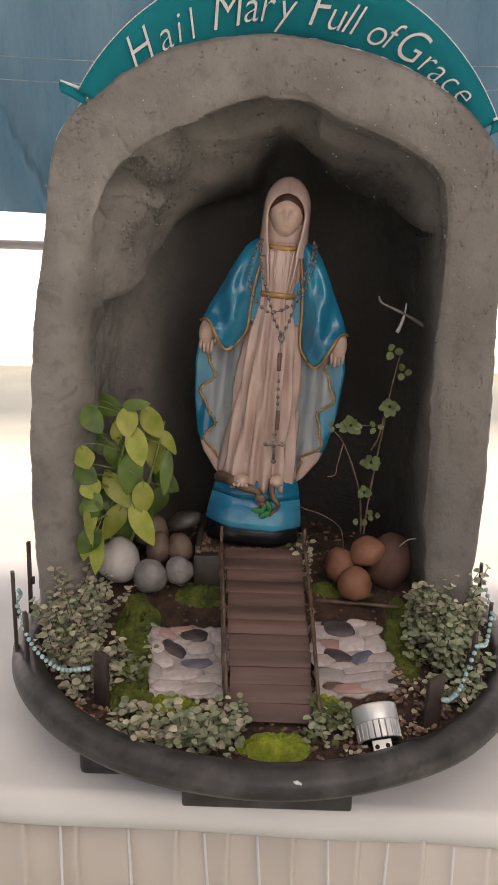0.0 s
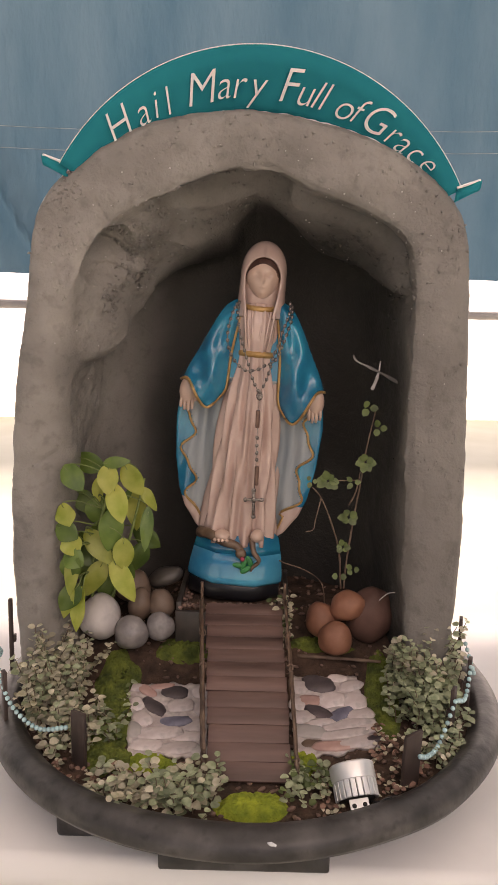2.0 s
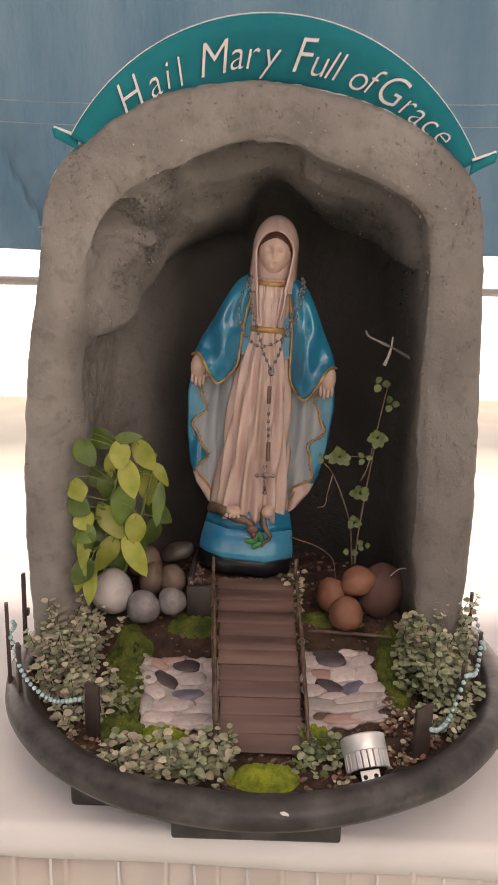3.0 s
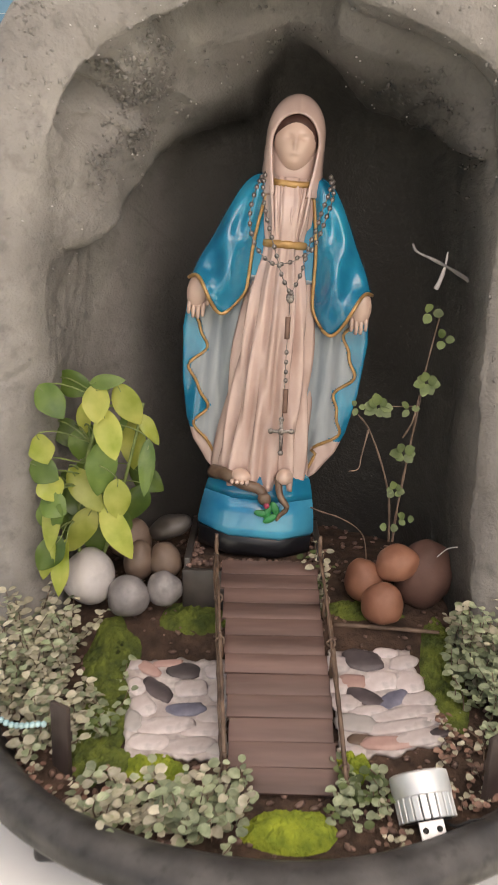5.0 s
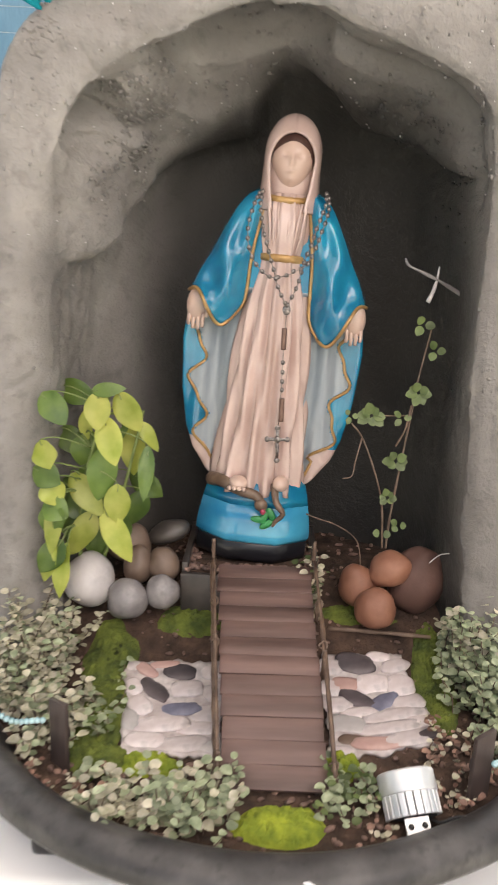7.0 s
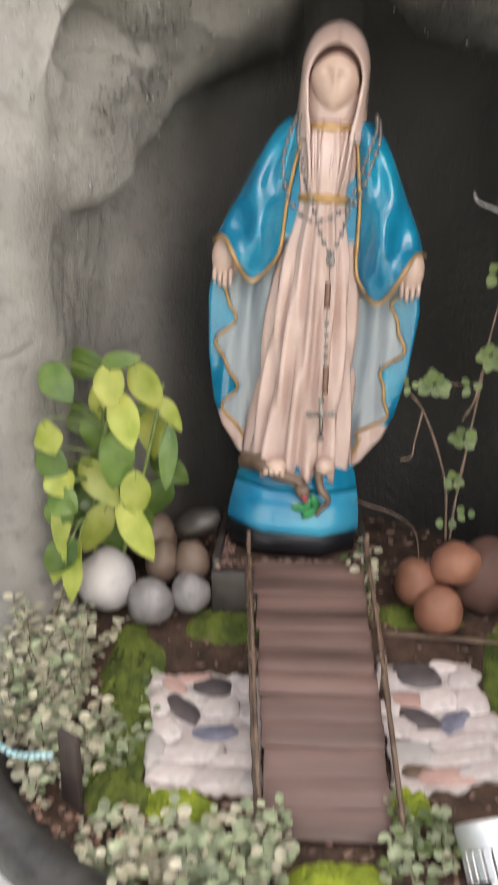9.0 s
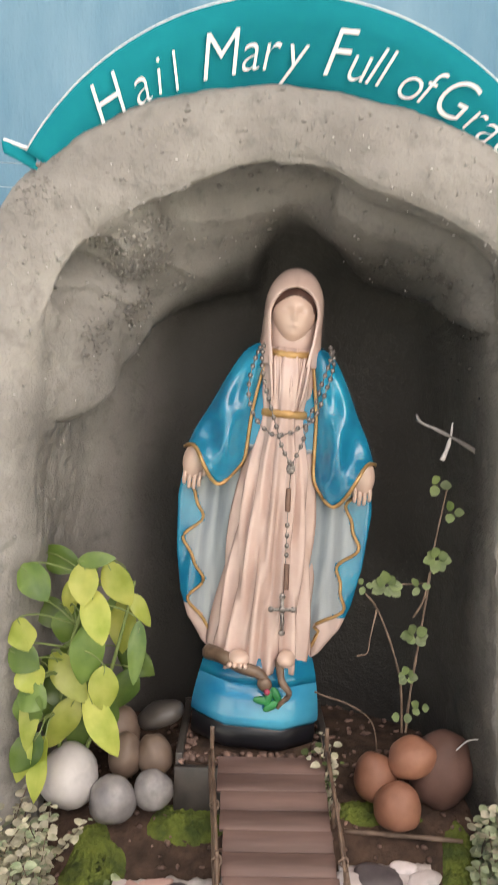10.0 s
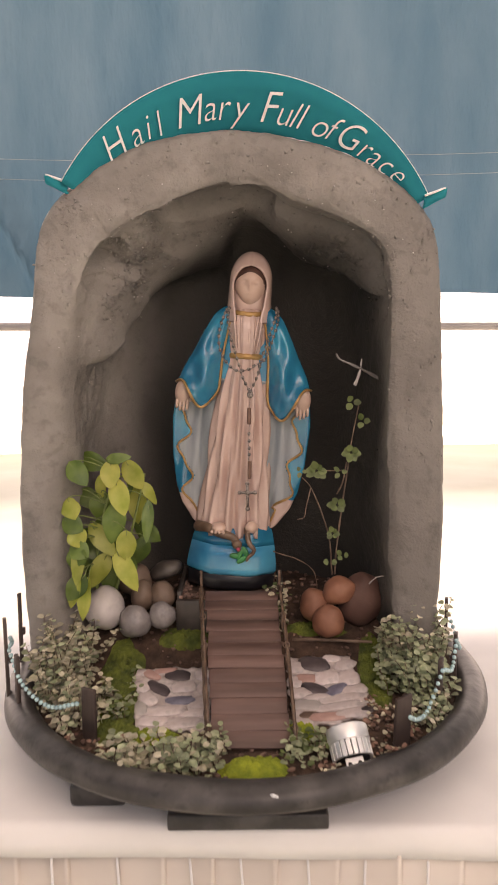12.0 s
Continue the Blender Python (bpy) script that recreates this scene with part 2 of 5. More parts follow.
# ---- helpers of this scene ----
def obj(name, bm, material, parent=None, label="", kind="", smooth=True):
    me = bpy.data.meshes.new(name)
    bmesh.ops.recalc_face_normals(bm, faces=bm.faces)
    bm.to_mesh(me)
    bm.free()
    for mm in (material if isinstance(material, (list, tuple)) else [material]):
        me.materials.append(mm)
    if smooth:
        me.polygons.foreach_set("use_smooth", [True] * len(me.polygons))
    ob = new(name, me)
    if parent:
        ob.parent = parent
    return tagged(ob, label, kind=kind)


def part(name, bm, material, parent, label="", smooth=True):
    return obj(name, bm, material, parent, label, smooth=smooth)


def thing(name, x, y, z, label, category, group="", turn=(0, 0, 0)):
    e = new(name)
    e.empty_display_size = 0.02
    e.matrix_world = pose(x, y, z, *turn)
    return tagged(e, label, category, group)


def add_box(bm, size, at=(0, 0, 0), m=None, bevel=0.0, seg=2):
    r = bmesh.ops.create_cube(bm, size=1.0)
    vs = r["verts"]
    bmesh.ops.scale(bm, vec=size, verts=vs)
    if bevel:
        es = list({e for v in vs for e in v.link_edges})
        g = bmesh.ops.bevel(bm, geom=es, offset=bevel, segments=seg, affect="EDGES", profile=0.5)
        vs = list({v for f in g["faces"] for v in f.verts} | {v for v in vs if v.is_valid})
    mm = Matrix.Translation(at) @ (m or Matrix())
    bmesh.ops.transform(bm, matrix=mm, verts=vs)
    return vs


def grid_faces(bm, rows, closed=False, mat=0):
    """Faces between rows of vertices."""
    out = []
    for a, b in zip(rows, rows[1:]):
        n = len(a)
        for i in range(n if closed else n - 1):
            j = (i + 1) % n
            f = bm.faces.new((a[i], a[j], b[j], b[i]))
            f.material_index = mat
            out.append(f)
    return out


def add_loft(bm, rings, mat=0, cap=True):
    rows = [[bm.verts.new(p) for p in r] for r in rings]
    fs = grid_faces(bm, rows, True, mat)
    if cap:
        for r in (rows[0], rows[-1]):
            f = bm.faces.new(r)
            f.material_index = mat
            fs.append(f)
    return fs


def add_ball(bm, at, r, m=None, seg=16, rings=10, mat=0, lump=0.0, seed=0):
    """An ellipsoid, lumpy when asked."""
    mm = Matrix.Translation(at) @ (m or Matrix())
    shift = Vector((seed * 3.7, seed, 0))

    def vert(d):
        k = 1 + (lump * noise.noise(d * 1.4 + shift) if lump else 0)
        return bm.verts.new(mm @ Vector((d.x * r[0] * k, d.y * r[1] * k, d.z * r[2] * k)))
    top, bottom = vert(Vector((0, 0, 1))), vert(Vector((0, 0, -1)))
    rows = []
    for j in range(1, rings):
        t = math.pi * j / rings
        rows.append([vert(Vector((math.sin(t) * math.cos(2 * math.pi * k / seg), math.sin(t) * math.sin(2 * math.pi * k / seg), math.cos(t)))) for k in range(seg)])
    grid_faces(bm, rows, True, mat)
    for k in range(seg):
        for f in (bm.faces.new((top, rows[0][k], rows[0][(k + 1) % seg])), bm.faces.new((bottom, rows[-1][(k + 1) % seg], rows[-1][k]))):
            f.material_index = mat
    return [top, bottom] + [v for q in rows for v in q]


def smooth_path(pts, n):
    """Catmull-Rom through a few points."""
    pts = [Vector(p) for p in pts]
    ext = [2 * pts[0] - pts[1]] + pts + [2 * pts[-1] - pts[-2]]
    out, m = [], len(pts) - 1
    for i in range(n):
        u = i / (n - 1) * m
        k = min(int(u), m - 1)
        f = u - k
        a, b, c, d = ext[k:k + 4]
        out.append(0.5 * ((2 * b) + (c - a) * f + (2 * a - 5 * b + 4 * c - d) * f * f + (3 * b - a - 3 * c + d) * f ** 3))
    return out


def add_tube(bm, pts, r0, r1=None, seg=8, mat=0, wob=0.0):
    """A round rod along points, tapering from r0 to r1."""
    r1 = r0 if r1 is None else r1
    rings, n = [], len(pts)
    for i, p in enumerate(pts):
        d = (pts[min(i + 1, n - 1)] - pts[max(i - 1, 0)]).normalized()
        side = d.cross(Vector((0.31, 0.2, 0.93))).normalized()
        up = side.cross(d)
        r = r0 + (r1 - r0) * i / max(n - 1, 1)
        r *= 1 + wob * noise.noise(p * 120)
        rings.append([p + (side * math.cos(a) + up * math.sin(a)) * r for a in [2 * math.pi * k / seg for k in range(seg)]])
    return add_loft(bm, rings, mat)


def curve1(x, xs, ys):
    return float(np.interp(x, xs, ys))


CX, CY = 0.033, 0.982          # middle of the basin


def soil_z(x, y):
    return curve1(y, [0.75, 0.82, 0.88, 0.92, 0.96, 0.995, 1.08], [0.736, 0.739, 0.746, 0.753, 0.767, 0.790, 0.823]) + 0.004 * noise.noise(Vector((x * 14, y * 14, 0)))


def back(y):
    """Planting rows keep their order on the sunken soil but stand a little further from the rim."""
    return y + curve1(y, [0.66, 0.80, 0.90, 0.96, 1.0], [0.024, 0.022, 0.020, 0.012, 0.0])


# ---- the setting ----
bm = bmesh.new()
N = 40
rows = [[bm.verts.new((x, y, -0.07 + 0.03 * noise.noise(Vector((x * 0.4, y * 0.4, 1))) * (1 if y > 3 else 0)))
         for x in [(-1 + 2 * i / N) ** 3 * 300 for i in range(N + 1)]] for y in [-200 + 0] + [-40, -10, -4, -1, 0, 1, 2, 3, 4, 5, 6, 8, 11, 15, 22, 35, 60, 120, 300]]
grid_faces(bm, rows)
tagged(obj("ground", bm, M["ground"]), "pale dry sunlit ground under and beyond the tent", "ground", kind="structure")

bm = bmesh.new()
for s, (x0, x1) in enumerate(((-14.0, 14.0),)):
    rows = [[bm.verts.new((x0 + (x1 - x0) * i / 12, 9.0 + 0.2 * math.sin(i), z)) for i in range(13)] for z in (-0.3, 0.5, 1.5, 3.0, 6.0)]
    grid_faces(bm, rows)
tagged(obj("backdrop", bm, M["glow"]), "overexposed bright daylight distance beyond the tent", "backdrop", kind="structure")

# tarpaulin back curtain and unseen added roof for soft top light, one sheet each
bm = bmesh.new()
rows = []
for j in range(26):
    z = 1.352 + 1.35 * j / 25
    rows.append([])
    for i in range(321):
        x = -2.4 + 4.8 * i / 320
        y = 1.72 + 0.02 * math.sin(x * 5 + z * 2) * (0.4 + j / 25) + 0.015 * noise.noise(Vector((x * 3, z * 2, 4)))
        fold = x + 0.47 + (z - 1.42) * 0.55
        y -= (0.055 * math.exp(-(fold / 0.022) ** 2) - 0.03 * math.exp(-((fold + 0.045) / 0.025) ** 2)) * max(1 - abs(z - 1.45) / 0.45, 0)
        rows[-1].append(bm.verts.new((x, y, z + (0.006 * math.sin(x * 4) - 0.012 * x if j == 0 else 0))))
grid_faces(bm, rows)
curtain = tagged(obj("wall_north", bm, M["tarp"]), "blue tarpaulin curtain hanging behind the table", "tarpaulin", kind="structure")
for z in (1.62, 1.665):
    bm = bmesh.new()
    add_tube(bm, [Vector((-2.3 + 4.6 * i / 40, 1.70 + 0.02 * math.sin((-2.3 + 4.6 * i / 40) * 5 + z * 2) * 0.5, z + 0.004 * math.sin(i))) for i in range(41)], 0.0008, seg=5)
    part("seam", bm, M["s_lining"], curtain, "pale stitched seam")
bm = bmesh.new()
rows = [[bm.verts.new((-2.4 + 4.8 * i / 24, -1.6 + 3.36 * j / 16, 2.70 + 0.05 * math.sin(i * 0.8) * math.sin(j * 0.7))) for i in range(25)] for j in range(17)]
grid_faces(bm, rows)
tagged(obj("ceiling", bm, M["roof"]), "white canopy roof overhead, unseen, added to pass soft top light", "tent roof", kind="structure")
# side curtains added out of view to close the place for bounced light
for sx in (-2.4, 2.4):
    bm = bmesh.new()
    rows = [[bm.verts.new((sx + 0.04 * math.sin(i * 0.9), -1.6 + 3.3 * i / 20, z)) for i in range(21)] for z in (0.9, 1.5, 2.1, 2.7)]
    grid_faces(bm, rows)
    tagged(obj("wall_west" if sx < 0 else "wall_east", bm, M["tarp"]), "blue tarpaulin side curtain, unseen, added to enclose the tent", "tarpaulin", kind="structure")

rail = thing("steel_pipe_rail", 0, 1.74, 1.278, "grey steel cross pipe of the tent frame", "pipe", turn=(0, 0.55, 0))
bm = bmesh.new()
add_tube(bm, [Vector((-2.35 + 4.7 * i / 20, 0, 0)) for i in range(21)], 0.0105, seg=12)
part("pipe", bm, M["bar"], rail)
bm = bmesh.new()
add_tube(bm, [Vector((0.80, 0, 0)), Vector((0.84, 0, 0))], 0.0135, seg=12)
part("joint", bm, M["bar"], rail)


# ---- table ----
def build_table():
    t = thing("table", 0.02, 1.04, -0.07, "long table covered with a white cloth", "table")
    bm = bmesh.new()
    add_box(bm, (1.9, 0.66, 0.03), (0, 0, 0.722), bevel=0.004)
    part("tabletop", bm, M["post"], t)
    for x in (-0.88, 0.88):
        for y in (-0.28, 0.28):
            bm = bmesh.new()
            add_box(bm, (0.045, 0.045, 0.707), (x, y, 0.3535), bevel=0.004)
            part("leg", bm, M["post"], t)
    return t


build_table()
FRONT, BACK, TOP = 0.702, 1.385, 0.675
bm = bmesh.new()
prof = [(BACK + 0.004, TOP - 0.20), (BACK + 0.003, TOP - 0.012), (BACK - 0.008, TOP), (1.2, TOP + 0.0005), (1.0, TOP), (0.85, TOP + 0.0006), (FRONT + 0.010, TOP),
        (FRONT + 0.003, TOP - 0.003), (FRONT - 0.001, TOP - 0.009), (FRONT - 0.003, TOP - 0.022), (FRONT - 0.004, TOP - 0.040)]
rows = []
for k, (y, z) in enumerate(prof):
    rows.append([])
    for i in range(121):
        x = -0.95 + 1.94 * i / 120
        w = 0.0012 * noise.noise(Vector((x * 9, y * 9, 0))) + (0.002 * math.sin(x * 21) + 0.003 * noise.noise(Vector((x * 6, 0, 2))) if k > 8 else 0)
        rows[-1].append(bm.verts.new((x, y - 0.03 * x * (1 if k > 5 else 0) - (w if k > 8 else 0), z + (w if k <= 8 else 0))))
grid_faces(bm, rows)
cloth = tagged(obj("tablecloth", bm, M["cloth"]), "smooth white tablecloth spread over the table", "tablecloth")
sol = cloth.modifiers.new("thickness", "SOLIDIFY")
sol.thickness = 0.002

bm = bmesh.new()
rows = []
pleats = []
x = -0.95
rnd = random.Random(4)
while x < 0.99:
    w = rnd.uniform(0.055, 0.078)
    pleats += [(x, 0.0), (x + w * 0.30, 0.001), (x + w * 0.78, 0.006), (x + w * 0.86, 0.018), (x + w * 0.91, 0.021), (x + w * 0.95, 0.014), (x + w * 0.96, -0.003)]
    x += w
for j in range(9):
    z = TOP - 0.036 - 0.69 * j / 8
    rows.append([bm.verts.new((px + 0.012 * (j / 8) * math.sin(px * 40) + 0.02 * (j / 8) * (0.4 if int(px * 31) % 2 else -0.4), FRONT + 0.003 - 0.03 * px - d * (0.25 + 1.3 * j / 8) - 0.012 * j / 8, z)) for px, d in pleats])
grid_faces(bm, rows)
skirt = tagged(obj("table_skirt", bm, M["skirt"]), "cream satin table skirt hanging in pleats", "table skirt")
# white rods down the skirt stand in for slivers of light
for k in range(26):
    fx = -0.94 + 0.0745 * k + rnd.uniform(-0.012, 0.012)
    sl = rnd.uniform(-0.05, 0.07)
    bm = bmesh.new()
    add_tube(bm, [Vector((fx - sl * q / 6 + 0.004 * math.sin(q), FRONT - 0.006 - 0.03 * fx - 0.020 * q / 6, TOP - 0.040 - 0.68 * q / 6)) for q in range(7)], 0.0016, 0.0035, 8)
    part("pleat", bm, M["cloth"], skirt, "white rod standing in for light between the folds")
sol = skirt.modifiers.new("thickness", "SOLIDIFY")
sol.thickness = 0.0015


# ---- basin ----
def build_basin():
    t = thing("planter_basin", CX, CY, TOP, "round shallow black plastic planter basin on the table", "planter")
    bm = bmesh.new()
    sect = [(0.0, 0.022), (0.20, 0.022), (0.245, 0.026), (0.285, 0.040), (0.310, 0.054), (0.330, 0.063), (0.343, 0.066), (0.350, 0.067),
            (0.3535, 0.074), (0.352, 0.085), (0.345, 0.094), (0.334, 0.099), (0.323, 0.097), (0.315, 0.090), (0.310, 0.074), (0.290, 0.062), (0.20, 0.040), (0.0, 0.040)]
    seg = 128
    rows = []
    for r, z in sect[1:-1]:
        rows.append([])
        z = z * 0.9 if z > 0.03 else z
        for k in range(seg):
            a = 2 * math.pi * k / seg
            q = 1.008 + 0.006 * noise.noise(Vector((math.cos(a) * 2, math.sin(a) * 2, z * 20)))
            rows[-1].append(bm.verts.new((r * q * math.cos(a), r * q * math.sin(a), z + 0.002 * noise.noise(Vector((math.cos(a) * 3, math.sin(a) * 3, 5))))))
    grid_faces(bm, rows, True)
    bm.faces.new(rows[0])
    bm.faces.new(rows[-1])
    part("bowl", bm, M["rim"], t)
    bm = bmesh.new()
    add_ball(bm, (0.033, -0.3495, 0.080), (0.0055, 0.002, 0.0028), Matrix.Rotation(0.5, 4, "Y"), 10, 6, lump=0.5, seed=3)
    part("paint_spot", bm, M["white"], t, "dried spot of white paint")
    for a in (230, 50, 130):
        bm = bmesh.new()
        add_box(bm, (0.07, 0.05, 0.03), (0.285 * math.cos(radians(a)), 0.285 * math.sin(radians(a)), 0.015), bevel=0.006)
        part("foot", bm, M["rim"], t)
    return t


build_basin()
board = thing("support_board", 0.036, 0.83, TOP, "black painted wooden board under the basin", "board")
bm = bmesh.new()
add_box(bm, (0.19, 0.28, 0.020), (0, 0, 0.0105), bevel=0.003)
part("board", bm, M["rim"], board)

# soil
bm = bmesh.new()
rows = []
for j in range(30):
    r = 0.318 * (j + 0.3) / 29.3
    rows.append([])
    for k in range(96):
        a = 2 * math.pi * k / 96
        x, y = CX + r * math.cos(a), CY + r * math.sin(a)
        z = min(soil_z(x, y), 0.738 if j > 28 else 9) + 0.003 * noise.noise(Vector((x * 60, y * 60, 0)))
        rows[-1].append(bm.verts.new((x, y, z)))
grid_faces(bm, rows, True)
bm.faces.new(rows[0])
tagged(obj("soil", bm, M["soil"]), "dark moist soil filling the basin", "soil", kind="stuff")


# ---- grotto ----
OUTER = [(-.291, .742), (-.295, 1.0), (-.285, 1.15), (-.262, 1.30), (-.243, 1.41), (-.18, 1.475), (-.085, 1.522), (.021, 1.534), (.127, 1.517),
         (.213, 1.484), (.290, 1.424), (.312, 1.344), (.322, 1.15), (.326, 1.0), (.315, .742)]
INNER = [(-.224, .742), (-.217, 1.0), (-.212, 1.15), (-.20, 1.25), (-.193, 1.325), (-.15, 1.392), (-.085, 1.430), (.035, 1.464), (.11, 1.432),
         (.17, 1.41), (.225, 1.375), (.238, 1.32), (.243, 1.17), (.247, 1.0), (.252, .742)]


def lobe(p, c, r, h):
    d = Vector(((p.x - c[0]) / r[0], (p.y - c[1]) / r[1], (p.z - c[2]) / r[2])).length
    return h * max(0.0, 1 - d * d) ** 0.6 if d < 1 else 0.0


CRACKS = [(-.262, 1.235, -.235, 1.222), (-.255, 1.165, -.232, 1.150), (-.25, 1.08, -.228, 1.092), (-.252, .98, -.232, .965), (-.165, 1.415, -.150, 1.392), (-.165, 1.375, -.150, 1.392),
          (.262, 1.30, .272, 1.27), (.268, 1.19, .262, 1.14), (.262, 1.06, .270, 1.02), (.285, 1.23, .279, 1.21), (.15, 1.455, .165, 1.448), (-.10, 1.47, -.075, 1.478)]


def near_crack(x, z):
    best = 1.0
    for x0, z0, x1, z1 in CRACKS:
        dx, dz = x1 - x0, z1 - z0
        u = min(max(((x - x0) * dx + (z - z0) * dz) / (dx * dx + dz * dz), 0), 1)
        best = min(best, math.hypot(x - x0 - u * dx, z - z0 - u * dz))
    return best


def rough(p, f, k):
    return abs(noise.noise(p * f + Vector((k, k * 2, 1)))) - 0.22


def build_grotto():
    n = 520
    out = smooth_path([(x, 0, z) for x, z in OUTER], n)
    inn = smooth_path([(x, 0, z) for x, z in INNER], n)
    # blend from the outer to the inner edge, then depth and shrink of the hollow
    key = [(0.0, 1.245, 1), (0.0, 1.15, 1), (0.0, 1.06, 1), (0.0, 1.0, 1), (0.0, 0.972, 1), (0.03, 0.957, 1), (0.10, 0.948, 1), (0.22, 0.944, 1), (0.36, 0.942, 1),
           (0.5, 0.942, 1), (0.64, 0.943, 1), (0.78, 0.944, 1), (0.9, 0.946, 1), (0.985, 0.951, 1), (1.0, 0.962, 1), (1, 0.978, .995), (1, 0.992, .99), (1, 1.006, .983), (1, 1.02, .976),
           (1, 1.036, .967), (1, 1.052, .957), (1, 1.07, .944), (1, 1.09, .925), (1, 1.11, .90), (1, 1.13, .87), (1, 1.15, .83), (1, 1.17, .77), (1, 1.19, .69),
           (1, 1.205, .58), (1, 1.216, .44), (1, 1.222, .28), (1, 1.226, .12), (1, 1.227, .02)]
    steps = []
    for k, (a, b) in enumerate(zip(key, key[1:])):
        m = 3 if 5 <= k <= 22 else 1
        steps += [tuple(a[q] + (b[q] - a[q]) * f / m for q in range(3)) for f in range(m)]
    steps.append(key[-1])
    bm = bmesh.new()
    rows = []
    for b, y, s in steps:
        row = []
        for o, i in zip(out, inn):
            p = o.lerp(i, b)
            t = Vector((0.025, 0, min(p.z, 1.10)))
            p = t + (p - t) * s
            p.y = y
            inside = b >= 0.99
            if inside and p.x < 0 and p.z < 1.31:
                p.y += 0.030 * min((1.31 - p.z) / 0.05, 1) * max(1 - (y - 0.962) / 0.12, 0)
            nrm = (Vector((0.025, y, min(p.z, 1.12))) - p)
            nrm = nrm.normalized() if nrm.length > 1e-5 else Vector((0, -1, 0))
            d = 0.009 * noise.noise(p * 7) + 0.003 * noise.noise(p * 19 + Vector((3, 1, 7))) + 0.0032 * rough(p, 55, 3) + 0.0012 * noise.noise(p * 150)
            if inside:
                d += 0.006 * noise.noise(p * 11 + Vector((9, 2, 4))) + 0.002 * rough(p, 26, 5)
                # two hanging masses of the vault, each ending in a rounded lower edge over the hollow
                gate = min(max((p.x + 0.12) / 0.04, 0), 1) if p.x < 0.06 else max(1 - (p.x - 0.06) / 0.03, 0)
                depth = min(max((y - 0.955 - 0.055 * gate) / 0.09, 0), 1) * (1 - min(max((y - 1.15) / 0.07, 0), 1))
                wav = 0.010 * noise.noise(p * 14 + Vector((1, 5, 2)))
                if p.x < 0.04:
                    edge = max(curve1(p.x, [-.20, -.125, -.073, -.028, .0, .035], [1.215, 1.222, 1.255, 1.305, 1.365, 1.43]), curve1(y, [.97, 1.03, 1.07, 1.11, 1.15, 1.19], [1.205, 1.222, 1.250, 1.295, 1.345, 1.40]))
                    e = min(max((p.z + wav - edge) / 0.050, 0), 1)
                    mass = 0.056 * depth * math.sqrt(e * (2 - e)) * min((0.04 - p.x) / 0.05, 1)
                else:
                    edge = max(curve1(p.x, [.045, .12, .185, .237], [1.45, 1.395, 1.345, 1.305]), curve1(y, [.98, 1.04, 1.08, 1.12, 1.18], [1.295, 1.325, 1.36, 1.405, 1.44]))
                    e = min(max((p.z + wav - edge) / 0.036, 0), 1)
                    mass = 0.048 * depth * math.sqrt(e * (2 - e)) * min((p.x - 0.04) / 0.05, 1)
                # groove behind the lip, gritty niche and the thin ledge under it
                if p.z > 1.26:
                    d -= 0.015 * math.exp(-((y - 0.984) / 0.010) ** 2) * min((p.z - 1.26) / 0.05, 1) * (1 if p.x > -0.10 else 0.2)
                d -= lobe(p, (-0.178, 0.988, 1.360), (0.054, 0.046, 0.044), 0.044)
                d -= lobe(p, (-0.020, 0.995, 1.450), (0.105, 0.046, 0.045), 0.060)
                if p.x < -0.08 and y < 1.07:
                    zl = curve1(y, [.965, 1.0, 1.05], [1.317, 1.337, 1.368])
                    d += (0.012 * math.exp(-((p.z - zl) / 0.005) ** 2) - 0.014 * math.exp(-((p.z - zl - 0.012) / 0.006) ** 2)) * min(max((y - 0.966) / 0.03, 0), 1) * min((1.07 - y) / 0.03, 1)
                p = p + Vector((nrm.x, 0, nrm.z * 0.5)) * mass
                p = p + nrm * d
            else:
                p = p + Vector((nrm.x * d, 0, nrm.z * d)) * (0.55 if b < 0.02 else 0.3)
                if b > 0.4 and p.x < 0 and p.z < 1.31:
                    p.y += 0.030 * ((b - 0.4) / 0.6) ** 2 * min((1.31 - p.z) / 0.05, 1)
                if b > 0.02:
                    c = near_crack(p.x, p.z)
                    p.y += 0.55 * d + 0.004 * noise.noise(p * 26) + 0.004 * math.exp(-((c + 0.004 * abs(noise.noise(p * 90))) / 0.0020) ** 2)
            row.append(bm.verts.new(p - Vector((0.02, 0.95, 0.742))))
        rows.append(row)
    grid_faces(bm, rows)
    spots = [[v.co.copy() for v in r] for r in rows]
    g = thing("grotto", 0.02, 0.95, 0.742, "grey cement grotto arch standing in the planter basin", "grotto")
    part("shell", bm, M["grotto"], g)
    # cement crumbs and nicks on the face
    rnd = random.Random(7)
    bm = bmesh.new()
    for k in range(430):
        row = spots[rnd.randint(8, 50)]
        i = int(rnd.triangular(60, 470, 195)) if rnd.random() < 0.65 else rnd.randint(30, 490)
        if rnd.random() < 0.15:
            row, i = spots[rnd.randint(8, 15)], rnd.randint(160, 176)
        s = rnd.uniform(0.0006, 0.0019)
        add_ball(bm, row[i] + Vector((rnd.gauss(0, .002), 0, rnd.gauss(0, .002))), (s * rnd.uniform(0.7, 1.7), s, s), seg=6, rings=4, lump=0.6, seed=k)
    for k in range(2600):
        left = rnd.random() < 0.78
        row = spots[int(rnd.triangular(33, 60, 44))]
        i = int(rnd.triangular(112, 275, 185)) if left else rnd.randint(325, 425)
        if noise.noise(row[i] * 28) < -0.05:
            continue
        s = rnd.uniform(0.0007, 0.0021)
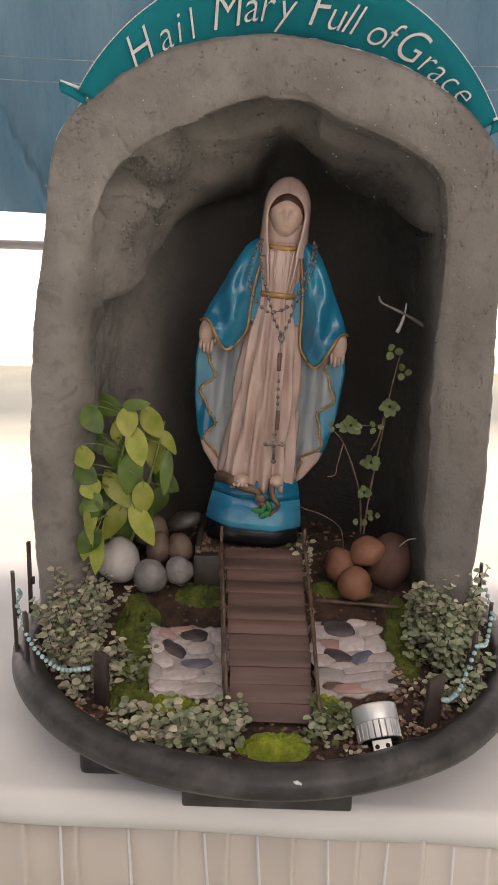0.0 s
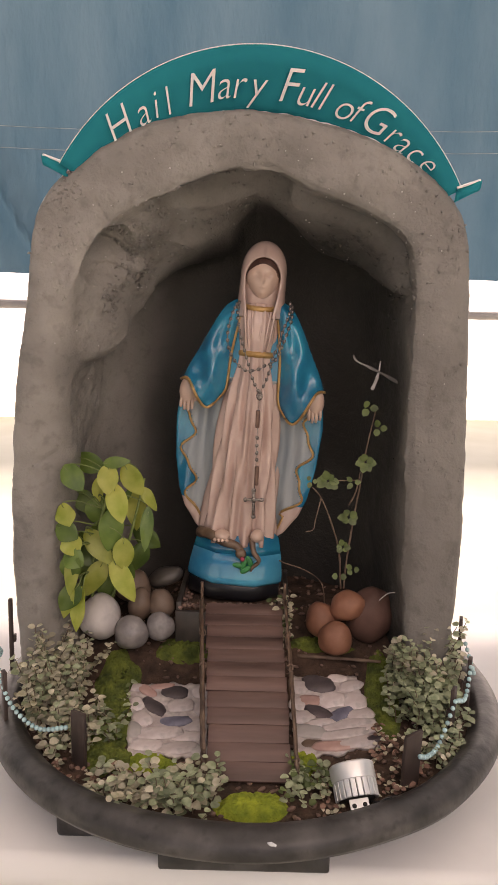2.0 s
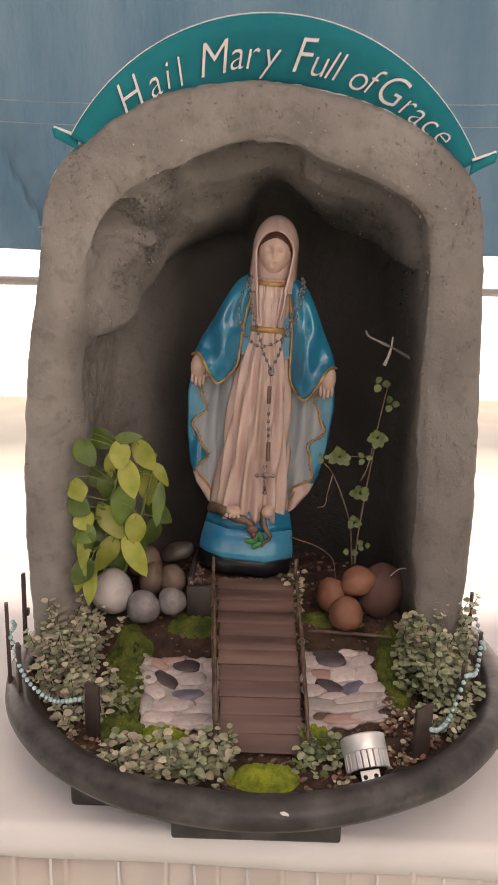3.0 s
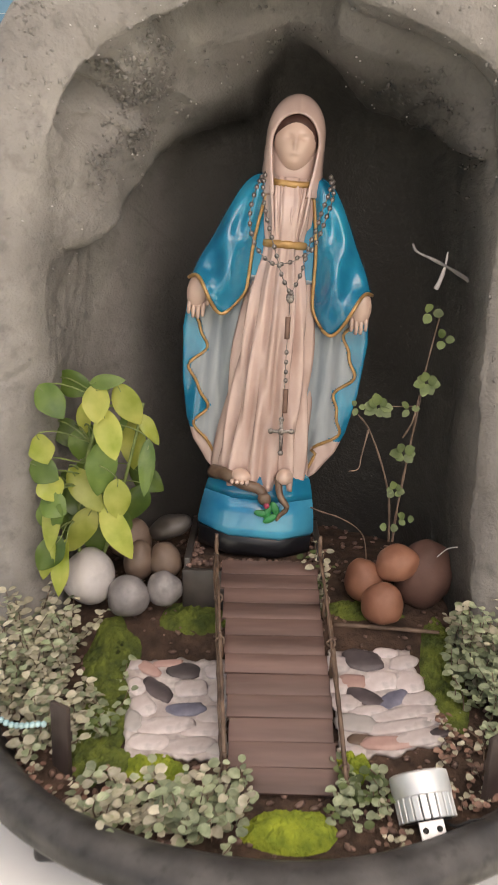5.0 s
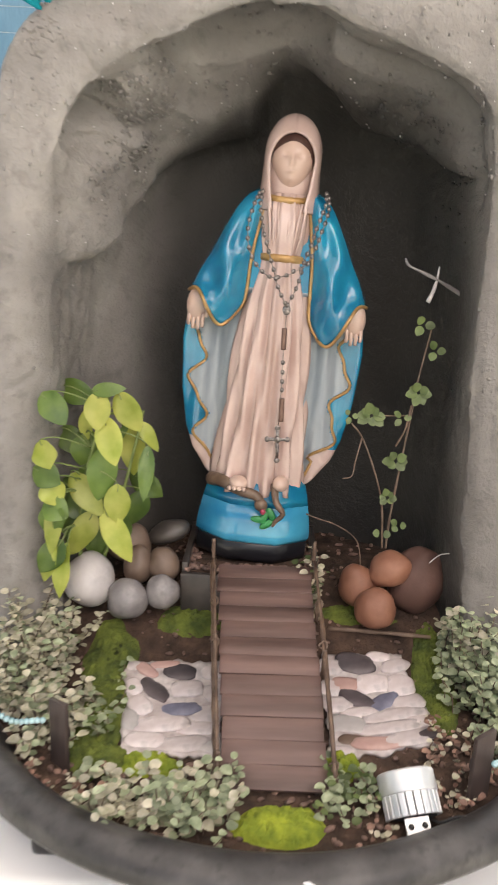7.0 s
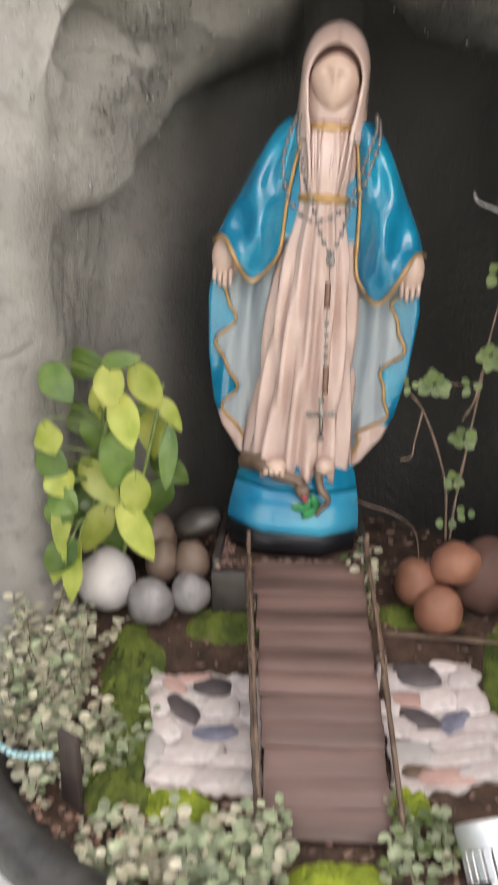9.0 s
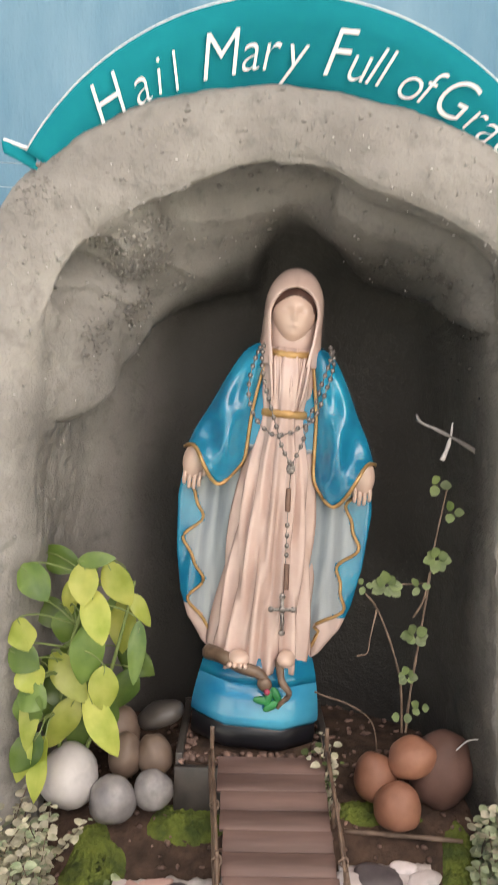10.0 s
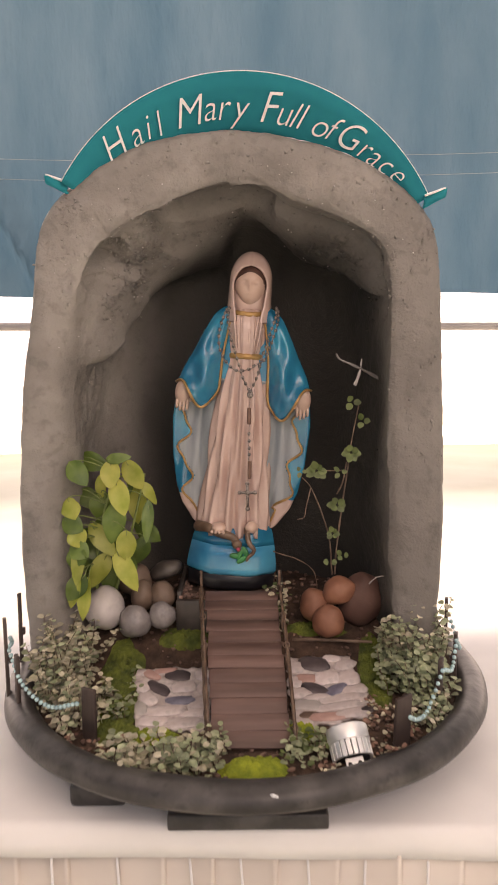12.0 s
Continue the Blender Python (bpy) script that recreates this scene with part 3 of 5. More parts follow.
        add_ball(bm, row[i] + Vector((rnd.gauss(0, .003), rnd.gauss(0, .002), rnd.gauss(0, .003))), (s * rnd.uniform(0.7, 1.7), s, s), seg=5, rings=4, lump=0.7, seed=k)
    for k in range(520):
        row = spots[rnd.randint(8, 30)]
        i = rnd.randint(330, 470) if rnd.random() < 0.7 else rnd.randint(95, 320)
        if noise.noise(row[i] * 22 + Vector((4, 0, 2))) < 0.05:
            continue
        s = rnd.uniform(0.0006, 0.0020)
        add_ball(bm, row[i] + Vector((rnd.gauss(0, .003), 0, rnd.gauss(0, .003))), (s, s * 0.8, s * rnd.uniform(0.7, 2.2)), seg=5, rings=4, lump=0.7, seed=k)
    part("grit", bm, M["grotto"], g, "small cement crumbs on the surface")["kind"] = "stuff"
    # white specks on the vault, glints of the grit put into colour
    bm = bmesh.new()
    for k in range(150):
        row = spots[rnd.randint(16, 56)]
        i = int(rnd.triangular(80, 450, 190))
        s = rnd.uniform(0.0004, 0.0011)
        add_ball(bm, row[i] + Vector((rnd.gauss(0, .002), 0, rnd.gauss(0, .002))), (s * rnd.uniform(0.8, 1.6), s, s), seg=6, rings=4, lump=0.6, seed=k)
    part("pale_grit", bm, M["stone_w"], g, "pale specks standing in for glints on the vault's grit")["kind"] = "stuff"
    # a thin pale bead along the outer edge of the face
    bm = bmesh.new()
    add_tube(bm, [p + Vector((0, -0.0005, 0)) for p in spots[4][94:350:3]], 0.0012, seg=6, wob=0.5)
    part("edge_bead", bm, M["white"], g, "thin white edge along the arch")
    return g


build_grotto()


# ---- sign ----
SX, SZ, SR = 0.035, 1.312, 0.287


def sign_y(r):
    """The card leans forward towards its upper edge."""
    return -0.055 * (r - 0.213) / 0.074


def build_sign():
    t = thing("arched_sign", SX, 0.984, SZ, "teal arched card sign with white handwriting on top of the grotto", "sign")
    bm = bmesh.new()
    rows = []
    for j in range(5):
        rows.append([])
        for i in range(73):
            a = radians(148.5 + (26.0 - 148.5) * i / 72)
            r0 = 0.213
            r1 = SR
            r = r0 + (r1 - r0) * j / 4
            rows[-1].append(bm.verts.new((r * math.cos(a), sign_y(r) + 0.02 * math.cos(a - 0.2) ** 2, r * math.sin(a))))
    grid_faces(bm, rows)
    card = part("card", bm, M["teal"], t)
    s = card.modifiers.new("thickness", "SOLIDIFY")
    s.thickness = 0.003
    bm = bmesh.new()
    add_tube(bm, [Vector((SR * math.cos(radians(a)), sign_y(SR) + 0.02 * math.cos(radians(a) - 0.2) ** 2 - 0.001, SR * math.sin(radians(a)))) for a in np.linspace(148.5, 26, 73)], 0.0007, seg=5)
    part("edge", bm, M["white"], t, "pale cut edge of the card")
    # curled ends, with the top highlight painted as a white line
    for sgn, a in ((-1, 148.5), (1, 26.0)):
        c = Vector((0.284 * math.cos(radians(a)), -0.034, 0.284 * math.sin(radians(a))))
        bm = bmesh.new()
        rows = []
        for i in range(9):
            f = i / 8
            x = c.x + sgn * (0.030 * f - 0.006)
            lift = (0.002 + 0.010 * f) * (1 if sgn < 0 else 1)
            y = c.y - 0.005 * math.sin(f * 2.2) - 0.002
            rows.append([bm.verts.new((x + sgn * 0.004 * w, y - 0.004 * w * f, c.z + lift + h)) for h, w in ((-0.016 + 0.004 * f, 0), (-0.008, 0.3), (0.0, 0.5))])
        grid_faces(bm, rows)
        tab = part("scroll_end", bm, M["teal"], t)
        s = tab.modifiers.new("thickness", "SOLIDIFY")
        s.thickness = 0.003
        bm = bmesh.new()
        add_tube(bm, [Vector((c.x + sgn * (0.030 * f - 0.006), c.y - 0.007, c.z + 0.002 + 0.010 * f)) for f in np.linspace(0.05, 1.0, 6)], 0.0018, seg=6)
        part("fold", bm, M["white"], tab, "white line for the highlight on the curled edge")
    # the words, letter by letter along the arc
    words = "Hail Mary Full of Grace"
    at = (132.2, 124.6, 120.8, 117.0, 0, 107.2, 100.2, 96.0, 90.6, 0, 81.4, 76.2, 73.2, 70.8, 0, 64.2, 60.6, 0, 54.4, 48.3, 44.5, 40.3, 36.0)
    rnd = random.Random(3)
    for ch, mid in zip(words, at):
        if ch == " ":
            continue
        big = ch.isupper()
        cu = bpy.data.curves.new("letter", "FONT")
        cu.body, cu.size, cu.shear, cu.extrude, cu.align_x = ch, (0.057 if big else 0.050) * (1 - (0.12 if mid > 84 else 0.20) * abs(mid - 84) / 50) * 1.08, 0.32, 0.0006, "CENTER"
        cu.offset = -0.0007
        tmp = bpy.data.objects.new("letter", cu)
        scene.collection.objects.link(tmp)
        me = bpy.data.meshes.new_from_object(tmp.evaluated_get(bpy.context.evaluated_depsgraph_get()))
        bpy.data.objects.remove(tmp)
        me.materials.clear()
        me.materials.append(M["white"])
        ob = new("letter", me)
        ob.parent = t
        r = 0.2325 + (0.017 if mid > 84 else 0.024) * ((mid - 84) / 50) ** 2 + rnd.uniform(-0.0015, 0.0015)
        am = radians(mid)
        ob.matrix_basis = pose(r * math.cos(am), sign_y(r) + 0.02 * math.cos(am - 0.2) ** 2 - 0.0085, r * math.sin(am), 90, 0, 0) @ pose(0, 0, 0, 0, 0, (mid - 90) * 0.8 + rnd.uniform(-4, 4)) @ pose(0, 0, 0, 36, 0, 0) @ Matrix.Diagonal((0.86, 1.0, 1, 1))
    return t


build_sign()


# ---- statue: one mesh, several glazes ----
def build_statue():
    S = 1.06
    R, B, L, G, K, H, P, D, V, N, E = range(11)   # robe, blue, lining, gold, skin, hair, base, black, green, snake, red
    bm = bmesh.new()

    def ring(w, dpt, z, n=48, cx=0.0, cy=0.0, power=2.0):
        out = []
        for k in range(n):
            a = 2 * math.pi * k / n
            c, s = math.cos(a), math.sin(a)
            out.append(Vector((cx + w * math.copysign(abs(c) ** (2 / power), c), cy + dpt * math.copysign(abs(s) ** (2 / power), s), z)))
        return out

    # eight-sided base
    def octo(w, dpt, z):
        k = 0.45
        w *= 1.04
        return [Vector(p) for p in ((-w * k, -dpt, z), (w * k, -dpt, z), (w, -dpt * k, z), (w, dpt * k, z), (w * k, dpt, z), (-w * k, dpt, z), (-w, dpt * k, z), (-w, -dpt * k, z))]
    add_loft(bm, [octo(.062, .049, .0), octo(.0635, .051, .006), octo(.0635, .051, .021), octo(.062, .049, .0235)], D)
    add_loft(bm, [octo(.0625, .0495, .0225), octo(.0655, .052, .027), octo(.0655, .051, .034), octo(.0635, .049, .050), octo(.0605, .0465, .067)], P)
    add_loft(bm, [octo(.0605, .0465, .0668), octo(.059, .045, .075), octo(.056, .043, .086), octo(.050, .036, .093)], B)

    # mantle body with the open lining in front
    hs = [.078, .095, .120, .145, .19, .25, .31, .345, .38, .412, .425]
    ws = [.046, .066, .083, .093, .101, .105, .099, .083, .064, .047, .030]
    lx = [.040, .052, .066, .076, .084, .086, .090, .090, .090, .090, .090]
    rings = []
    zs = [.078 + (.412 - .078) * i / 130 for i in range(131)]
    for z in zs:
        w = curve1(z, hs, ws)
        rg = []
        n = 170
        for k in range(n):
            a = 2 * math.pi * k / n
            c, s = math.cos(a), math.sin(a)
            x = w * c
            y = 0.040 * s if s > 0 else 0.022 * s
            if s < 0:
                y += 0.022 * max(0, 1 - abs(abs(c) - 0.60) / 0.40) * (1 if z < 0.31 else 0.2)      # hollow of the lining
                y += 0.0016 * math.sin(abs(x) * 260 + z * 14) * (1 if z < .30 else 0)
            rg.append(Vector((x, y, z)))
        rings.append(rg)
    fs = add_loft(bm, rings, B)

    def hem(z, sgn):
        return curve1(z, hs, lx) + 0.0085 * (math.sin(z * 92 + (0.4 if sgn > 0 else 1.9)) + 0.38 * math.sin(z * 184 + 0.8)) * (1 if z > .12 else .3)
    for f in fs:
        c = f.calc_center_median()
        if c.y < 0.012 and c.z < 0.315:
            h = hem(c.z, c.x)
            if abs(c.x) < h - .002:
                f.material_index = L
            elif c.z < 0.135:
                f.material_index = R
    # gold wavy hem
    for sgn in (-1, 1):
        pts = []
        for i in range(60):
            z = .088 + (.300 - .088) * i / 59
            x = sgn * (hem(z, sgn))
            w = curve1(z, hs, ws)
            c = min(abs(x) / w, .999)
            y = -0.022 * math.sqrt(1 - c * c) + 0.022 * max(0, 1 - abs(c - 0.60) / 0.40)
            pts.append(Vector((x, y - 0.0015, z)))
        add_tube(bm, pts, .0019, seg=6, mat=G)

    # robe with long folds
    rings = []
    for i in range(64):
        z = .080 + (.418 - .080) * i / 63
        w = curve1(z, [.080, .10, .16, .24, .30, .335, .352, .37, .395, .418], [.050, .050, .0445, .040, .034, .0255, .0245, .0275, .029, .022])
        dp = curve1(z, [.080, .10, .16, .24, .30, .335, .352, .37, .395, .418], [.040, .038, .034, .031, .029, .026, .026, .030, .029, .020])
        rg = []
        for k in range(120):
            a = 2 * math.pi * k / 120
            c, s = math.cos(a), math.sin(a)
            amp = curve1(z, [.08, .11, .28, .34, .355, .40], [.0058, .0060, .0046, .0014, .001, .001])
            fold = amp * math.sin(14 * a + 1.2 * math.sin(z * 17)) + 0.5 * amp * math.sin(23 * a + z * 30)
            x = w * c + fold * c - 0.004 * (0.3 - z) * 4 * (1 if z < .3 else 0) * 0.4
            y = dp * s + fold * s - 0.006
            rg.append(Vector((x, y, z)))
        rings.append(rg)
    add_loft(bm, rings, R)
    # gathered robe over the bust
    for sgn in (-1, 1):
        for j in range(4):
            x0 = sgn * (.004 + .005 * j)
            add_tube(bm, smooth_path([(x0 * 1.1, -.027, .408), (x0 * 0.9 + .001 * (j % 2), -.0345, .378), (x0 * 0.75, -.0285, .354)], 10), .0020, .0014, 6, R)
    # belt and collar
    for z, w, dp, hgt in ((.3495, .0262, .0275, .0042), (.4145, .0245, .0235, .0036)):
        add_loft(bm, [[Vector((p.x, p.y - .006, p.z + (0.004 * (p.y / dp) if z > .4 else 0))) for p in ring(w + o, dp + o, z + dz, 48)] for dz, o in ((-hgt, -.001), (-hgt * .7, .0012), (hgt * .7, .0012), (hgt, -.001))], G)

    # wide sleeves of the mantle
    for sgn in (-1, 1):
        outer = smooth_path([(.024, 0, .428), (.047, 0, .412), (.066, 0, .380), (.080, 0, .350), (.093, 0, .325), (.101, 0, .305)], 34)
        inner = smooth_path([(.014, 0, .425), (.024, 0, .405), (.030, 0, .375), (.034, 0, .345), (.0355, 0, .315), (.038, 0, .296 if sgn < 0 else .284), (.050, 0, .279 if sgn < 0 else .264)], 34)
        rows = []
        for j in range(34):
            o, i = outer[j], inner[j]
            v = j / 33
            row = []
            for k in range(23):
                u = k / 22
                p = o.lerp(i, u)
                low = (v ** 4) * (-0.004 * math.sin(u * math.pi) + 0.012 * math.sin(u * 2 * math.pi))
                bulge = -0.004 - 0.014 * min(v * 5, 1) - (0.010 + 0.016 * v) * math.sin(u * math.pi) ** 0.8
                folds = 0.005 * math.sin(u * 11 + v * 6) * v * math.sin(u * math.pi) + 0.0055 * math.sin(v * 12 - u * 6) * math.sin(u * math.pi) * min(v * 2, 1)
                row.append(Vector((sgn * p.x, bulge + folds + 0.012 * (1 - u) * 0.5, p.z + low)))
            rows.append(row)
        front = [[bm.verts.new(p) for p in r] for r in rows]
        back = [[bm.verts.new((p.x * 0.97, max(p.y + 0.022, -0.004), p.z + 0.002)) for p in r] for r in rows]
        grid_faces(bm, front, mat=B)
        grid_faces(bm, back, mat=B)
        for a, b in ((front[0], back[0]), (front[-1], back[-1])):
            grid_faces(bm, [a, b], mat=B)
        for e in (0, -1):
            grid_faces(bm, [[r[e] for r in front], [r[e] for r in back]], mat=B)
        add_tube(bm, [r[-1] + Vector((0, -.002, 0)) for r in rows], .0021, seg=6, mat=G)
        add_tube(bm, [p + Vector((0, -.002, 0)) for p in rows[-1]], .0021, seg=6, mat=G)
        # hand
        hx = sgn * .089
        add_ball(bm, (hx, -.020, .292), (.0125, .009, .020), Matrix.Rotation(sgn * -0.12, 4, "Y"), 16, 10, K)
        for q in range(4):
            x = hx + sgn * (-.008 + .0052 * q)
            ln = (.016, .019, .018, .014)[q]
            add_tube(bm, smooth_path([(x, -.021, .281), (x + sgn * .001, -.024, .281 - ln * .6), (x + sgn * .001, -.022, .281 - ln)], 6), .0030, .0020, 7, K)
        add_tube(bm, smooth_path([(hx - sgn * .010, -.020, .296), (hx - sgn * .013, -.026, .286), (hx - sgn * .011, -.028, .277)], 6), .0032, .0022, 7, K)

    # neck, plain head, hair band and veil
    add_tube(bm, [Vector((0, -.006, .405)), Vector((0, -.006, .420)), Vector((0, -.005, .440))], .0125, .0125, 20, K)
    vs = add_ball(bm, (0, -.0135, .4530), (.0232, .0222, .0308), None, 72, 60, K)
    for f in {f for v in vs for f in v.link_faces}:
        c = f.calc_center_median()
        if c.z > .4765 - .0225 * (abs(c.x + .001) / .0215) ** 2.6:
            f.material_index = H
    for v in vs:
        dz = v.co.z - .4530
        if dz < 0:
            v.co.x *= 1 + dz * 7
        if v.co.y < -.02:
            v.co.y -= 0.0046 * math.exp(-(v.co.x / .0024) ** 2 - ((dz + .002) / .0065) ** 2) + 0.0018 * math.exp(-(v.co.x / .0045) ** 2 - ((dz + .0125) / .0018) ** 2) + 0.0015 * math.exp(-(v.co.x / .006) ** 2 - ((dz + .021) / .004) ** 2)
            v.co.y += 0.0030 * math.exp(-((abs(v.co.x) - .0078) / .0036) ** 2 - ((dz - .0035) / .0028) ** 2)
    add_ball(bm, (0, -.0035, .4380), (.0275, .0205, .0420), None, 28, 20, R)
    add_ball(bm, (0, -.0092, .4630), (.0256, .0238, .0238), None, 40, 26, H)
    rows = []
    for j in range(80):
        v = j / 79
        z = .5030 - (.5030 - .4000) * v ** 1.25
        zz = min((.5030 - z) / .042, 1)
        w = .0315 * math.sqrt(max(1 - (1 - zz) ** 2, 0.0)) + 0.003 * max(0, (v - .5)) + .012 * max(0, v - .72) ** 1.3
        gap = .0252 * math.sqrt(max(1 - ((z - .452) / .0285) ** 2, 0)) if z > .452 else curve1(z, [.400, .425, .452], [.0175, .0225, .0252])
        op = math.degrees(math.asin(min(gap / max(w, .001), .92)))
        row = []
        for k in range(41):
            a = radians(-90 + op + (360 - 2 * op) * k / 40)
            tw = 1 + 0.02 * math.sin(a * 9) * v
            row.append(Vector((w * tw * math.cos(a), w * 1.02 * tw * math.sin(a) - 0.002 - (0.004 * v) + 0.020 * max(0, v - 0.70) ** 1.2, z)))
        rows.append(row)
    o = [[bm.verts.new(p) for p in r] for r in rows]
    q = [[bm.verts.new(Vector((p.x * .93, (p.y + .003) * .94 - .003, p.z - .0015))) for p in r] for r in rows]
    grid_faces(bm, o, mat=R)
    grid_faces(bm, q, mat=R)
    for e in (0, -1):
        grid_faces(bm, [[r[e] for r in o], [r[e] for r in q]], mat=R)
    grid_faces(bm, [o[-1], q[-1]], mat=R)

    # feet, snake, leaves and fruit moulded on the base
    add_ball(bm, (-.022, -.046, .094), (.0115, .014, .008), Matrix.Rotation(0.2, 4, "Z"), 14, 8, K)
    add_ball(bm, (.027, -.046, .098), (.0095, .013, .009), Matrix.Rotation(-0.3, 4, "Z"), 14, 8, K)
    for q in range(4):
        add_ball(bm, (-.031 + .0055 * q, -.058, .090), (.0028, .004, .0028), None, 8, 6, K)
    add_tube(bm, smooth_path([(-.055, -.02, .088), (-.040, -.040, .092), (-.018, -.050, .086), (0.0, -.052, .082), (.008, -.056, .073)], 24), .0085, .0050, 10, N)
    add_ball(bm, (.007, -.057, .073), (.008, .006, .0075), Matrix.Rotation(0.7, 4, "Y"), 12, 8, N)
    add_tube(bm, smooth_path([(.020, -.044, .096), (.024, -.055, .078), (.033, -.058, .066), (.026, -.058, .056), (.023, -.056, .049)], 24), .0046, .0018, 8, N)
    add_ball(bm, (.010, -.062, .067), (.0034, .003, .0034), None, 10, 8, E)
    for (x, z, r) in ((.012, .058, .3), (.020, .062, -.5), (.016, .050, .9), (.006, .055, 1.6)):
        add_ball(bm, (x, -.055, z), (.0045, .0022, .0095), Matrix.Rotation(r, 4, "Y"), 10, 6, V)
    bmesh.ops.remove_doubles(bm, verts=bm.verts, dist=0.00002)
    bmesh.ops.scale(bm, vec=(S, S, S), verts=bm.verts)
    st = obj("statue", bm, [M[k] for k in ("s_robe", "s_blue", "s_lining", "s_gold", "s_skin", "s_hair", "s_base", "s_black", "s_green", "s_snake", "s_red")])
    st.matrix_world = pose(0.0085, 1.092, 0.8515, 0, 4.6, -1.5)
    return tagged(st, "glazed plaster devotional statue in a blue mantle and cream robe", "statue")


STATUE = build_statue()


# ---- platform and bridge ----
def build_platform():
    t = thing("statue_platform", 0.010, 1.085, 0.776, "dark wooden box filled with gravel under the statue", "platform")
    for nm, size, at in (("front_board", (0.17, 0.008, 0.070), (0, -0.075, 0.035)), ("back_board", (0.17, 0.008, 0.082), (0, 0.075, 0.041)),
                         ("side_board", (0.008, 0.141, 0.082), (-0.080, 0, 0.041)), ("side_board", (0.008, 0.141, 0.082), (0.080, 0, 0.041))):
        bm = bmesh.new()
        add_box(bm, size, at, bevel=0.0015)
        part(nm, bm, M["stone_d"], t)
    bm = bmesh.new()
    add_box(bm, (0.149, 0.138, 0.066), (0, 0, 0.038), bevel=0.002)
    part("filling", bm, M["soil"], t)
    rnd = random.Random(5)
    bm = bmesh.new()
    for k in range(170):
        x, y = rnd.uniform(-0.078, 0.078), rnd.choice((rnd.uniform(-0.074, -0.052), rnd.uniform(-0.074, 0.06)))
        if abs(x) < 0.06 and y > -0.05:
            x = math.copysign(rnd.uniform(0.068, 0.078), x)
        s = rnd.uniform(0.0022, 0.0050)
        add_ball(bm, (x, y, 0.072 + rnd.uniform(0, 0.002)), (s * rnd.uniform(0.8, 1.4), s, s * 0.7), Matrix.Rotation(rnd.uniform(0, 3), 4, "Z"), 7, 5, lump=0.4, seed=k)
    part("gravel", bm, M["gravel"], t, "small brown and pink gravel")["kind"] = "stuff"
    return t


build_platform()

BR0, BR1 = Vector((0.042, 0.756, 0.741)), Vector((0.026, 0.994, 0.864))


def deck(u, side=0.0, lift=0.0):
    """A point of the bridge deck: u along it, side in half widths, lift above it."""
    p = BR0.lerp(BR1, u)
    w = 0.049 + 0.0045 * u
    p.z += 0.010 * math.sin(u * math.pi)
    return Vector((p.x + side * w, p.y, p.z + lift))


def build_bridge():
    t = thing("wooden_footbridge", BR0.x, BR0.y, BR0.z, "miniature red-brown plank footbridge sloping up to the statue", "bridge")
    o = Vector((BR0.x, BR0.y, BR0.z))
    rnd = random.Random(9)
    for sgn in (-0.8, 0.8):
        bm = bmesh.new()
        add_tube(bm, [deck(u, sgn, -0.006) - o for u in np.linspace(0.01, 0.99, 12)], 0.0035, seg=8)
        part("beam", bm, M["post"], t)
    n = 12
    for k in range(n):
        u0, u1 = k / n, (k + 1) / n
        a, b = deck(u0), deck(u1)
        mid = (a + b) / 2
        ln = (b - a).length * rnd.uniform(0.98, 0.993)
        half = 0.049 + 0.0045 * (u0 + u1) / 2
        bm = bmesh.new()
        slope = math.atan2((b - a).z, (b - a).y)
        m = Matrix.Rotation(slope + rnd.uniform(-0.008, 0.008), 4, "X") @ Matrix.Rotation(rnd.uniform(-0.012, 0.012), 4, "Z")
        add_box(bm, (half * 2 * rnd.uniform(0.99, 1.03), ln, 0.004), mid - o + Vector((rnd.uniform(-0.001, 0.001), 0, rnd.uniform(-0.0003, 0.0003))), m, bevel=0.0006)
        part("plank", bm, M["plank"], t)
    for side in (-1.09, 1.07):
        for u in ((0.06, 0.52, 0.985) if side < 0 else (0.04, 0.45, 0.73, 0.985)):
            a, b = deck(u, side, -0.010), deck(u, side * 1.03, 0.036 if u > 0.9 else 0.020 + rnd.uniform(-0.003, 0.004))
            bm = bmesh.new()
            add_tube(bm, smooth_path([a - o, a.lerp(b, 0.5) - o + Vector((rnd.uniform(-0.001, 0.001), 0, 0)), b - o], 8), 0.0029, 0.0022, 8, wob=0.35)
            part("post", bm, M["twig"], t)
        for q, h in ((0, 0.0145), (1, 0.004)):
            bm = bmesh.new()
            add_tube(bm, [deck(u, side * (1.03 if q == 0 else 1.07), h + 0.003 * math.sin(u * 11 + q * 2)) - o for u in np.linspace(0.0, 1.0, 26)], 0.0023, 0.0019, 7, wob=0.5)
            part("handrail", bm, M["twig"], t)
        for u in (0.06, 0.52, 0.73):
            bm = bmesh.new()
            p = deck(u, side * 1.03, 0.010) - o
            ring = [p + Vector((0.0042 * math.cos(a), 0.002 * math.sin(a * 2), 0.0042 * math.sin(a))) for a in np.linspace(0, 2 * math.pi, 14)]
            add_tube(bm, ring, 0.0011, seg=5)
            part("binding", bm, M["stone_b"], t, "pale twine binding")
    return t


build_bridge()


